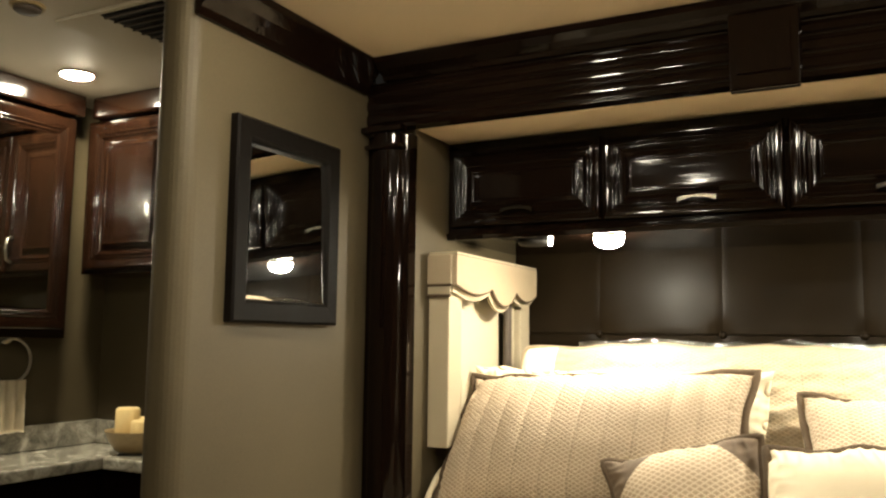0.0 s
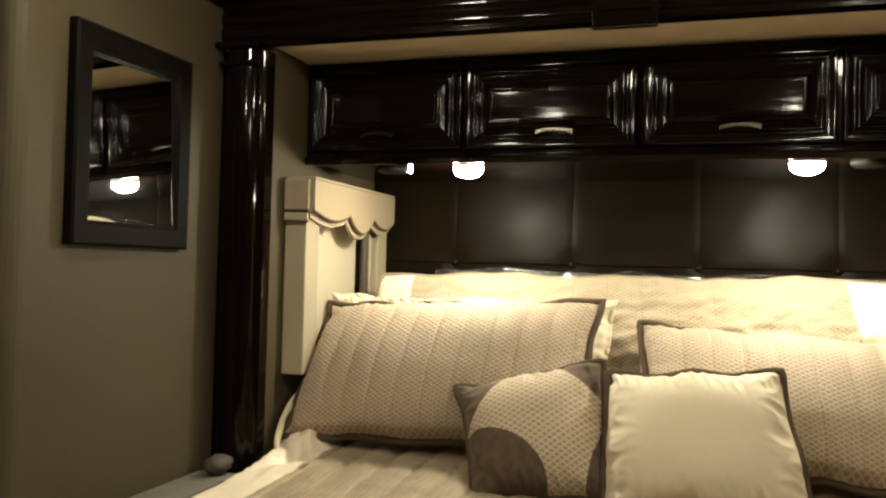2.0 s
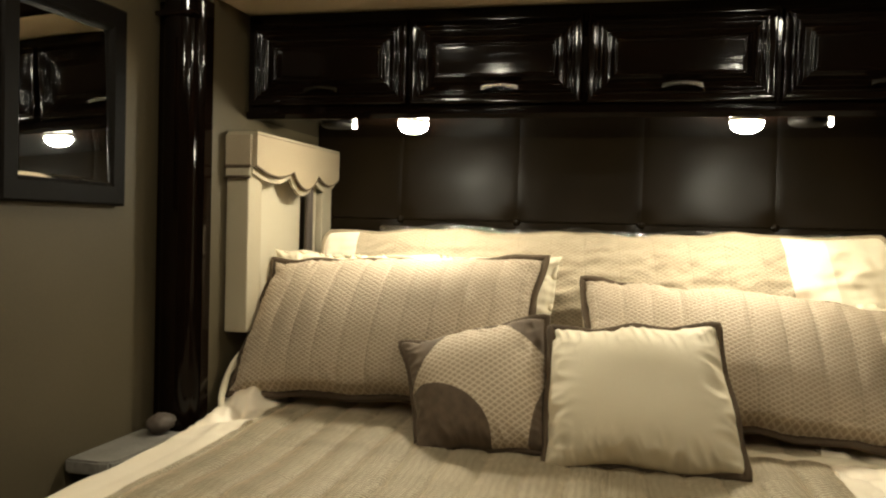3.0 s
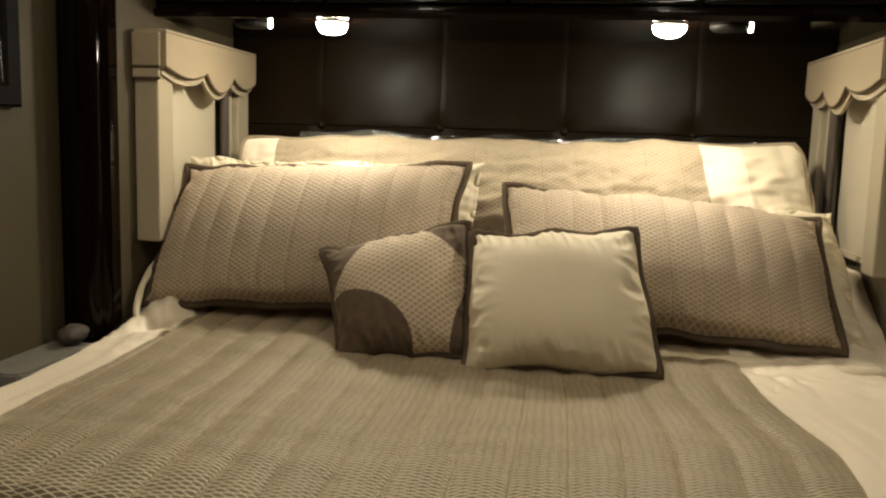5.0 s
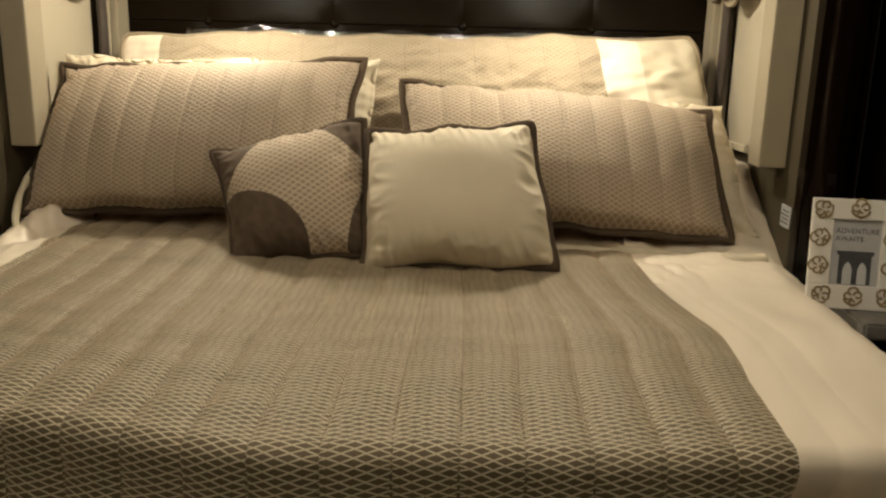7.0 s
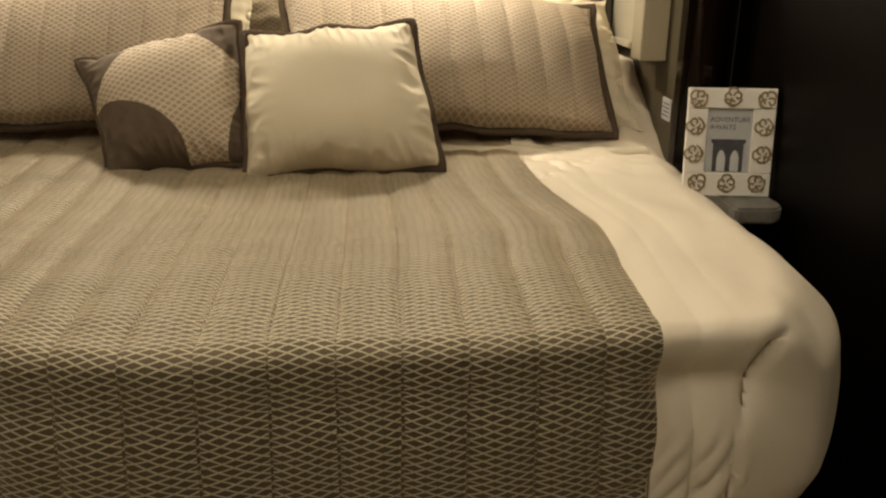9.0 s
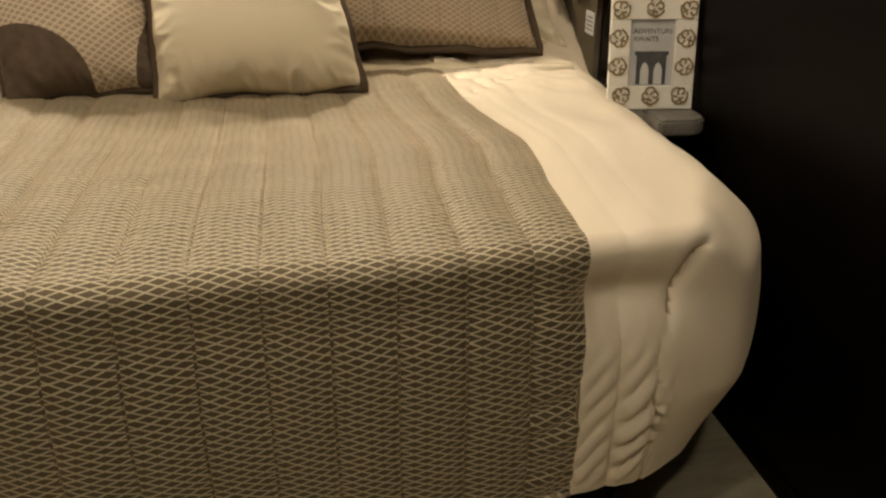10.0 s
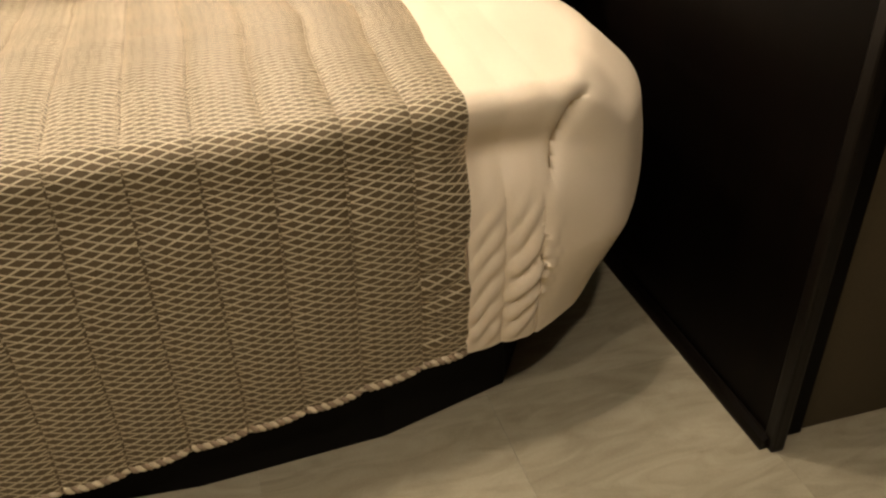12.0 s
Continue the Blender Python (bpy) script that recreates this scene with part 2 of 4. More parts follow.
M["granite"], M["tile"], M["patchwork"], M["film"] = granite(), tile_stone(), patchwork(), film()
M["reading_glow"] = glow("reading_lamp_glass", (1.0, 0.88, 0.68), READING)
M["ceiling_glow"] = glow("ceiling_lamp_glass", WARM, CEILING)
M["vanity_glow"] = glow("vanity_lamp_glass", (1.0, 0.86, 0.62), VANITY)
M["spot_glow"] = glow("spot_lamp_lens", (1.0, 0.88, 0.68), 90.0)
M["shelf_stone"] = two_scale("grey_stone_laminate", (0.10, 0.09, 0.075), (0.22, 0.20, 0.17), 90, 14, 0.4, 0.1)
M["print"] = two_scale("grey_print_paper", (0.36, 0.35, 0.34), (0.46, 0.45, 0.43), 200, 20, 0.5, 0.02)
M["print_dark"] = two_scale("dark_print_ink", (0.03, 0.03, 0.032), (0.09, 0.09, 0.09), 200, 40, 0.5, 0.02)
M["print_pale"] = two_scale("pale_print_ink", (0.45, 0.44, 0.42), (0.55, 0.54, 0.51), 200, 40, 0.5, 0.02)
M["white"] = two_scale("white_painted_wood", (0.66, 0.62, 0.54), (0.74, 0.70, 0.62), 200, 12, 0.4, 0.1)
M["ornament"] = two_scale("dull_gold_ornament", (0.17, 0.12, 0.055), (0.31, 0.225, 0.115), 300, 40, 0.4, 0.3)


# ---- builders ----
def thing(name, at, label, category, group="", kind=""):
    ob = new(name)
    ob.location = at
    return tagged(ob, label, category, group, kind)


def world_of(ob):
    m = ob.matrix_basis.copy()
    while ob.parent:
        ob = ob.parent
        m = ob.matrix_basis @ m
    return m


def part(name, bm, material, parent=None, label="", smooth=False):
    """Links a bmesh, given in world metres, as one mesh object under a thing or a part."""
    me = bpy.data.meshes.new(name)
    if parent is not None:
        bm.transform(world_of(parent).inverted())
    if smooth:
        for f in bm.faces:
            f.smooth = True
    bm.to_mesh(me)
    bm.free()
    for m in (material if isinstance(material, (list, tuple)) else [material]):
        me.materials.append(m)
    ob = new(name, me)
    ob.parent = parent
    if label:
        ob["label"] = label
    return ob


def box(lo, hi, bevel=0.0, seg=2, bm=None):
    bm2 = bmesh.new()
    bmesh.ops.create_cube(bm2, size=1)
    c, s = [(a + b) / 2 for a, b in zip(lo, hi)], [b - a for a, b in zip(lo, hi)]
    bmesh.ops.transform(bm2, matrix=Matrix.Translation(c) @ Matrix.Diagonal((*s, 1)), verts=bm2.verts)
    if bevel:
        bmesh.ops.bevel(bm2, geom=bm2.edges[:], offset=bevel, segments=seg, affect="EDGES", profile=0.6)
    if bm is None:
        return bm2
    me = bpy.data.meshes.new("tmp")
    bm2.to_mesh(me)
    bm2.free()
    bm.from_mesh(me)
    bpy.data.meshes.remove(me)
    return bm


def structure(name, lo, hi, material, label, bevel=0.0):
    return tagged(part(name, box(lo, hi, bevel), material), label, name.split("_")[0], kind="structure")


def prism(outline, axis, a, b, bevel=0.0):
    """A flat outline (pairs) pushed from a to b along an axis: 'x' takes (y, z), 'y' takes (x, z), 'z' takes (x, y)."""
    bm = bmesh.new()
    put = {"x": lambda p, k: (k, p[0], p[1]), "y": lambda p, k: (p[0], k, p[1]), "z": lambda p, k: (p[0], p[1], k)}[axis]
    lo = [bm.verts.new(put(p, a)) for p in outline]
    hi = [bm.verts.new(put(p, b)) for p in outline]
    n = len(outline)
    bm.faces.new(lo)
    bm.faces.new(hi)
    for i in range(n):
        bm.faces.new((lo[i], lo[(i + 1) % n], hi[(i + 1) % n], hi[i]))
    bmesh.ops.recalc_face_normals(bm, faces=bm.faces[:])
    if bevel:
        bmesh.ops.bevel(bm, geom=bm.edges[:], offset=bevel, segments=2, affect="EDGES")
    return bm


def turned(profile, seg=32, centre=(0, 0, 0)):
    """A body of revolution about z from (radius, height) pairs."""
    bm = bmesh.new()
    rings = []
    for r, z in profile:
        rings.append([bm.verts.new((centre[0] + r * math.cos(2 * math.pi * k / seg), centre[1] + r * math.sin(2 * math.pi * k / seg), centre[2] + z)) for k in range(seg)])
    for a, b in zip(rings, rings[1:]):
        for k in range(seg):
            bm.faces.new((a[k], a[(k + 1) % seg], b[(k + 1) % seg], b[k]))
    bm.faces.new(rings[0][::-1])
    bm.faces.new(rings[-1])
    bmesh.ops.recalc_face_normals(bm, faces=bm.faces[:])
    return bm


def tube(points, radius, closed=False, seg=10, bm=None, wobble=0.0):
    """A round cord through points."""
    bm = bm or bmesh.new()
    pts = [Vector(p) for p in points]
    n, rings, side = len(pts), [], None
    for i, p in enumerate(pts):
        a = pts[(i - 1) % n] if closed or i else p
        b = pts[(i + 1) % n] if closed or i < n - 1 else p
        d = (b - a).normalized()
        if side is None:
            side = d.orthogonal().normalized()
        side = (side - d * side.dot(d)).normalized()
        up = d.cross(side)
        r = radius * (1 + wobble * noise.noise(p * 14))
        rings.append([bm.verts.new(p + side * r * math.cos(2 * math.pi * k / seg) + up * r * math.sin(2 * math.pi * k / seg)) for k in range(seg)])
    for i in range(n if closed else n - 1):
        a, b = rings[i], rings[(i + 1) % n]
        for k in range(seg):
            bm.faces.new((a[k], a[(k + 1) % seg], b[(k + 1) % seg], b[k]))
    if not closed:
        bm.faces.new(rings[0][::-1])
        bm.faces.new(rings[-1])
    return bm


def sharp_ends(ob, axis):
    """Keeps the flat ends of a long moulding out of its smooth shading."""
    ends = {k for f in ob.data.polygons if abs(f.normal[axis]) > 0.9 for k in f.edge_keys}
    for edge in ob.data.edges:
        if edge.key in ends:
            edge.use_edge_sharp = True


def smoothstep(a, b, x):
    t = min(1, max(0, (x - a) / (b - a)))
    return t * t * (3 - 2 * t)

# ---- the large structure ----
XL, XR = -1.307, 0.862            # inner faces of the slide-out
WL, WR = -1.46, 1.006              # side walls of the bedroom
YO, YH = 2.235, 3.10              # mouth and back of the slide-out
ZC, ZS = 2.145, 1.937              # ceilings of the room and of the slide-out
MID = (XL + XR) / 2

structure("ceiling_bedroom", (-1.574, -1.6, ZC), (2.3, YO, ZC + 0.06), M["ceiling"], "tan padded vinyl ceiling over the bedroom")
structure("ceiling_bathroom", (-2.9, -1.6, ZC), (-1.576, 2.4, ZC + 0.06), M["bath_ceiling"], "pale vinyl ceiling over the washroom")
structure("ceiling_slide", (XL - 0.05, YO - 0.01, ZS), (XR + 0.05, YH + 0.1, ZS + 0.06), M["ceiling"], "tan ceiling of the bed alcove")
structure("wall_slide_left", (XL - 0.06, YO - 0.002, 0), (XL, YH + 0.1, ZS - 0.002), M["wall"], "olive taupe side wall of the bed alcove")
structure("wall_slide_right", (XR, YO - 0.002, 0), (XR + 0.06, YH + 0.1, ZS - 0.002), M["wall"], "olive taupe side wall of the bed alcove")
structure("wall_head", (XL, YH, 0), (XR, YH + 0.06, ZS - 0.002), M["wall"], "taupe wall behind the headboard")
structure("wall_back", (-2.9, -1.66, 0), (2.3, -1.6, ZC), M["wall"], "olive taupe rear wall of the bedroom")
structure("wall_east", (2.24, -1.6, 0), (2.3, 1.03, ZC), M["wall"], "olive taupe outer wall")
structure("wall_bath", (-2.78, -1.6, 0), (-2.72, 2.31, ZC), M["wall"], "olive taupe washroom wall")
structure("wall_bath_end", (-2.72, 2.25, 0), (-1.576, 2.31, ZC), M["wall"], "olive taupe washroom end wall")


def mirror_wall():
    """The partition that carries the mirror, with a round-edged free end."""
    y0, y1, th, r = 1.385, 2.225, 0.115, 0.045
    pts = [(WL, y1), (WL - th, y1), (WL - th, y0 + r)]
    for k in range(1, 7):
        a = math.pi + math.pi / 2 * k / 6
        pts.append((WL - th + r + r * math.cos(a), y0 + r + r * math.sin(a)))
    for k in range(0, 7):
        a = -math.pi / 2 + math.pi / 2 * k / 6
        pts.append((WL - r + r * math.cos(a), y0 + r + r * math.sin(a)))
    ob = part("wall_left", prism(pts, "z", 0, ZC - 0.001), M["wall"], smooth=False)
    tagged(ob, "olive taupe vinyl partition with a rounded end", "wall", kind="structure")
    ob2 = part("trim_left", prism([(WL, 2.044), (WL + 0.012, 2.044), (WL + 0.02, 2.064), (WL + 0.045, 2.099), (WL + 0.065, 2.124), (WL + 0.07, ZC - 0.001), (WL, ZC - 0.001)], "y", 1.40, 2.16), M["espresso"])
    tagged(ob2, "dark glossy wooden cornice along the partition", "trim", kind="structure")


def partition_right():
    """The dark wooden wardrobe side with its corner post, and the vinyl wall behind the corner."""
    structure("wall_right", (WR, 0.945, 0.0), (WR + 0.08, 2.22, ZC - 0.001), M["wardrobe"], "near-black glossy wooden side of a wardrobe", 0.004)
    structure("wall_corner", (WR + 0.081, 0.955, 0), (2.24, 1.03, ZC - 0.001), M["wall"], "olive taupe vinyl wall beside the wardrobe")
    structure("trim_corner", (WR - 0.006, 0.915, 0), (WR + 0.022, 0.944, ZC - 0.002), M["skirting"], "dark wooden corner post", 0.006)
    foot = [(WR - 0.001, 0.0), (WR - 0.020, 0.0), (WR - 0.020, 0.006), (WR - 0.015, 0.018), (WR - 0.006, 0.027), (WR - 0.001, 0.028)]
    tagged(part("baseboard", prism(foot, "y", 0.93, 1.62), M["skirting"]), "low brown wooden skirting strip", "baseboard", kind="structure")


def surround():
    """The wooden surround of the bed alcove: beam, cornice, keystone and two round pilasters."""
    t = thing("alcove_surround", (MID, YO, ZS), "near-black glossy wooden surround with pilasters and keystone", "trim", kind="structure")
    beam = [(2.180, 1.934), (2.235, 1.934), (2.235, 2.082), (2.172, 2.082)]
    for zc in (2.058, 2.012, 1.966):
        beam += [(2.180, zc + 0.0195)] + [(2.180 - 0.007 * math.sin(math.pi * k / 16), zc + 0.019 * math.cos(math.pi * k / 16)) for k in range(17)] + [(2.180, zc - 0.0195)]
    b = part("beam", prism(beam, "x", WL + 0.002, WR - 0.002), M["espresso"], t)
    for f in b.data.polygons:
        f.use_smooth = f.normal.y < -0.3
    sharp_ends(b, 0)
    crown = [(2.234, 2.083), (2.160, 2.083), (2.152, 2.095), (2.125, 2.110), (2.105, 2.125), (2.098, ZC - 0.002), (2.234, ZC - 0.002)]
    part("cornice", prism(crown, "x", WL + 0.072, WR - 0.002), M["espresso"], t)
    key = part("keystone", box((MID - 0.105, 2.132, 1.904), (MID + 0.065, 2.1645, 2.125), 0.006), M["espresso_up"], t)
    part("keystone_face", box((MID - 0.085, 2.124, 1.945), (MID + 0.045, 2.1315, 2.075), 0.003), M["espresso_up"], key)
    for x0, x1 in ((WL + 0.002, XL + 0.004), (XR - 0.004, WR - 0.016)):
        w = x1 - x0
        prof = [(x1, 2.234), (x0, 2.234), (x0, 2.19)]
        for k in range(13):
            a = math.pi - math.pi * k / 12
            prof.append(((x0 + x1) / 2 + (w / 2 - 0.022) * math.cos(a), 2.187 - 0.038 * math.sin(a)))
        prof.append((x1, 2.19))
        p = part("pilaster", prism(prof, "z", 0.0, 1.912), M["espresso_up"], t)
        for f in p.data.polygons:
            f.use_smooth = abs(f.normal.z) < 0.5 and f.normal.y < -0.05
        sharp_ends(p, 2)
        part("capital", box((x0 + 0.001, 2.137, 1.914), (x1 - 0.001, 2.17, 1.9335), 0.005), M["espresso"], p)
        part("necking", box((x0 + 0.012, 2.142, 1.86), (x1 - 0.012, 2.185, 1.875), 0.005), M["espresso"], p)


mirror_wall()
partition_right()
surround()


# ---- the bed alcove ----
def overhead_cabinet():
    y0, z0, z1 = 2.452, 1.61, ZS - 0.003
    t = thing("overhead_cabinet", (MID, y0, z0), "near-black glossy wooden overhead cabinet with four raised-panel doors", "cabinet")
    part("case", box((XL + 0.003, y0 + 0.024, z0 + 0.02), (XR - 0.003, YH - 0.005, z1)), M["espresso"], t)
    part("face_frame", box((XL + 0.003, y0 + 0.012, z0 + 0.012), (XR - 0.003, y0 + 0.023, z1), 0.002), M["espresso"], t)
    part("bottom_rail", prism([(y0 + 0.004, z0 - 0.012), (y0 + 0.03, z0 - 0.012), (y0 + 0.03, z0 + 0.011), (y0 - 0.004, z0 + 0.011), (y0 - 0.004, z0 + 0.002)], "x", XL + 0.003, XR - 0.003), M["espresso"], t)
    part("soffit", box((XL + 0.003, y0 + 0.031, z0 - 0.006), (XR - 0.003, 3.045, z0 + 0.019)), M["espresso"], t, "dark wooden underside carrying the lamps")
    w = (XR - XL - 0.02) / 4
    for k in range(4):
        a, b = XL + 0.01 + k * w + 0.006, XL + 0.01 + (k + 1) * w - 0.006
        d = part("door", frame_door(a, b, z0 + 0.03, z1 - 0.03, y0 - 0.008, y0 + 0.011, 0.058), M["espresso_up"], t)
        part("raised_panel", raised(a + 0.056, b - 0.056, z0 + 0.086, z1 - 0.086, y0 - 0.006), M["espresso"], d)
        hx = [-1.04, -0.47, 0.055, 0.60][k]
        bow = [(hx - 0.056 + 0.112 * i / 12, 1.691 + 0.006 * math.sin(math.pi * i / 12)) for i in range(13)]
        under = [(hx + 0.056 - 0.112 * i / 12, 1.674 + 0.014 * math.sin(math.pi * i / 12) ** 0.7) for i in range(13)]
        part("handle", prism(bow + under, "y", y0 - 0.028, y0 - 0.0095, 0.0015), M["handle"], d, "flat dark nickel bow handle")


def mitred(a, b, z0, z1, steps):
    """Four mitred mouldings round a rectangle; steps: (inset, y) from the outside inwards."""
    bm = bmesh.new()
    for k in range(4):
        rows = []
        for inset, y in steps:
            c = [(a + inset, y, z0 + inset), (b - inset, y, z0 + inset), (b - inset, y, z1 - inset), (a + inset, y, z1 - inset)]
            rows.append((bm.verts.new(c[k]), bm.verts.new(c[(k + 1) % 4])))
        for r, q in zip(rows, rows[1:]):
            bm.faces.new((r[0], r[1], q[1], q[0])).smooth = True
    bmesh.ops.remove_doubles(bm, verts=bm.verts[:], dist=1e-6)
    for edge in bm.edges:
        run = edge.verts[1].co - edge.verts[0].co
        edge.smooth = not (abs(run.x) > 1e-7 and abs(run.z) > 1e-7)
    return bm


def bead(s0, s1, y, high, seg=6):
    """A half-round bead between two insets, standing proud towards the room."""
    m, w = (s0 + s1) / 2, (s1 - s0) / 2
    return [(m - w * math.cos(math.pi * k / seg), y - high * math.sin(math.pi * k / seg)) for k in range(seg + 1)]


def frame_door(a, b, z0, z1, y0, y1, rail):
    """A door frame with beaded mouldings round its open middle."""
    f = rail - 0.034
    steps = [(0, y1), (0, y0 + 0.009), (0.0008, y0 + 0.005), (0.003, y0 + 0.0015), (0.007, y0), (0.0075, y0), (f - 0.0006, y0), (f, y0 + 0.001)]
    steps += bead(f + 0.0005, f + 0.0085, y0 + 0.0015, 0.0035) + [(f + 0.0095, y0 + 0.005), (f + 0.0125, y0 + 0.005)]
    steps += bead(f + 0.013, f + 0.021, y0 + 0.006, 0.0035) + [(f + 0.022, y0 + 0.009)]
    steps += [(f + 0.026, y0 + 0.0105), (f + 0.031, y0 + 0.0115), (rail, y0 + 0.014), (rail, y1)]
    bm = mitred(a, b, z0, z1, steps + [(0, y1)])
    bmesh.ops.recalc_face_normals(bm, faces=bm.faces[:])
    return bm


def raised(a, b, z0, z1, y0):
    """A raised field: a cove rising from the edge over a bead to a flat middle."""
    steps = [(0, y0 + 0.016), (0.0015, y0 + 0.012)] + [(0.003 + 0.017 * math.sin(math.pi / 2 * k / 6), y0 + 0.0115 - 0.009 * (1 - math.cos(math.pi / 2 * k / 6))) for k in range(7)]
    steps += bead(0.021, 0.030, y0 + 0.0025, 0.003) + [(0.031, y0 + 0.003), (0.036, y0 + 0.0015), (0.0365, y0 + 0.0015), (0.05, y0 + 0.0013)]
    bm = mitred(a, b, z0, z1, steps)
    e = 0.05
    y = y0 + 0.0013
    bm.faces.new([bm.verts.new(p) for p in ((a + e, y, z0 + e), (b - e, y, z0 + e), (b - e, y, z1 - e), (a + e, y, z1 - e))])
    y = y0 + 0.016
    bm.faces.new([bm.verts.new(p) for p in ((a, y, z0), (a, y, z1), (b, y, z1), (b, y, z0))])
    bmesh.ops.remove_doubles(bm, verts=bm.verts[:], dist=1e-6)
    bmesh.ops.recalc_face_normals(bm, faces=bm.faces[:])
    return bm


def headboard():
    t = thing("headboard", (MID, 3.05, 0.6), "dark brown tufted leather headboard panels", "headboard")
    xs = [XL + 0.004, -0.95, -0.50, -0.05, 0.40, XR - 0.004]
    for r, (za, zb) in enumerate(((0.55, 1.288), (1.292, 1.63))):
        for a, b in zip(xs, xs[1:]):
            bm = bmesh.new()
            nx, nz = 36, 24
            g = []
            for i in range(nx + 1):
                row = []
                for j in range(nz + 1):
                    u, v = i / nx, j / nz
                    puff = (1 - (2 * u - 1) ** 40) ** 0.6 * (1 - (2 * v - 1) ** 30) ** 0.6
                    x, z = a + (b - a) * u, za + (zb - za) * v
                    y = (3.068 - 0.038 * (1 - v) if r else 3.052 - 0.022 * v) - 0.0015 * puff - 0.004 * noise.noise(Vector((x * 5, z * 5, r)))
                    # the buttons draw the leather in
                    for cx in xs[1:-1]:
                        d = math.hypot(x - cx, z - 1.29)
                        y += 0.012 * math.exp(-(d / 0.04) ** 2)
                    row.append(bm.verts.new((x, min(y, 3.08), z)))
                g.append(row)
            for i in range(nx):
                for j in range(nz):
                    bm.faces.new((g[i][j], g[i + 1][j], g[i + 1][j + 1], g[i][j + 1]))
            for edge in bm.edges:
                edge.smooth = not edge.is_boundary
            rim = [g[i][0] for i in range(nx + 1)] + [g[nx][j] for j in range(1, nz + 1)] + [g[i][nz] for i in range(nx - 1, -1, -1)] + [g[0][j] for j in range(nz - 1, 0, -1)]
            back = [bm.verts.new((v.co.x, YH - 0.004, v.co.z)) for v in rim]
            for k in range(len(rim)):
                bm.faces.new((rim[k], back[k], back[(k + 1) % len(rim)], rim[(k + 1) % len(rim)]))
            bm.faces.new(back)
            bmesh.ops.recalc_face_normals(bm, faces=bm.faces[:])
            part("panel", bm, M["leather"], t, smooth=True)
    for cx in xs[1:-1]:
        bm = turned([(0.002, 0.012), (0.011, 0.010), (0.014, 0.005), (0.013, 0.0), (0.004, -0.004)], 20)
        bmesh.ops.transform(bm, matrix=pose(cx, 3.042, 1.29, 90, 0, 0), verts=bm.verts)
        part("button", bm, M["leather"], t, "leather covered button", True)


def plastic():
    """Crumpled clear wrap left along the foot of the headboard's upper panels."""
    bm = bmesh.new()
    nx, nz = 150, 6
    g = []
    for i in range(nx + 1):
        x = -1.02 + 1.62 * i / nx
        top = 1.266 + 0.014 * noise.noise(Vector((x * 7, 0, 3))) + 0.012 * abs(math.sin((x + 0.95) / 0.45 * math.pi)) ** 6
        row = []
        for j in range(nz + 1):
            v = j / nz
            z = 1.215 + (top - 1.215) * v
            y = 3.004 - 0.012 * noise.noise(Vector((x * 22, z * 40, 1))) - 0.006 * noise.noise(Vector((x * 60, z * 90, 4)))
            row.append((x, y, z))
        g.append(row)
    f = [[bm.verts.new(p) for p in r] for r in g]
    b = [[bm.verts.new((p[0], p[1] + 0.0015, p[2])) for p in r] for r in g]
    for i in range(nx):
        for j in range(nz):
            bm.faces.new((f[i][j], f[i + 1][j], f[i + 1][j + 1], f[i][j + 1]))
            bm.faces.new((b[i][j], b[i][j + 1], b[i + 1][j + 1], b[i + 1][j]))
        bm.faces.new((f[i][nz], f[i + 1][nz], b[i + 1][nz], b[i][nz]))
    ob = part("plastic_wrap", bm, M["film"], smooth=True)
    tagged(ob, "crumpled clear plastic film along the headboard", "packaging")


def reading_lamp(x, y):
    z = 1.6035
    t = thing("reading_lamp", (x, y, z), "lit round dome lamp under the overhead cabinet", "lamp", "lamps under the cabinet")
    part("rim", turned([(0.050, 0.0), (0.050, -0.010), (0.048, -0.012), (0.046, -0.009)], 40, (x, y, z)), M["steel"], t)
    part("dome", turned([(0.046, -0.010), (0.0455, -0.020), (0.041, -0.030), (0.031, -0.038), (0.016, -0.042), (0.002, -0.043)], 40, (x, y, z)), M["reading_glow"], t, "glowing frosted glass dome", True)


def spot_lamp(x, y):
    z = 1.6035
    t = thing("spot_lamp", (x - 0.05, y, z), "small lit black swivel spot under the overhead cabinet", "lamp", "spots under the cabinet")
    part("housing", turned([(0.055, 0.0), (0.055, -0.010), (0.045, -0.018), (0.02, -0.02)], 32, (x - 0.06, y, z)), M["black"], t, "", True)
    part("lens", turned([(0.006, -0.001), (0.006, -0.012), (0.0055, -0.016), (0.0035, -0.019), (0.001, -0.020)], 24, (x, y, z)), M["spot_glow"], t, "small lit round lens", True)


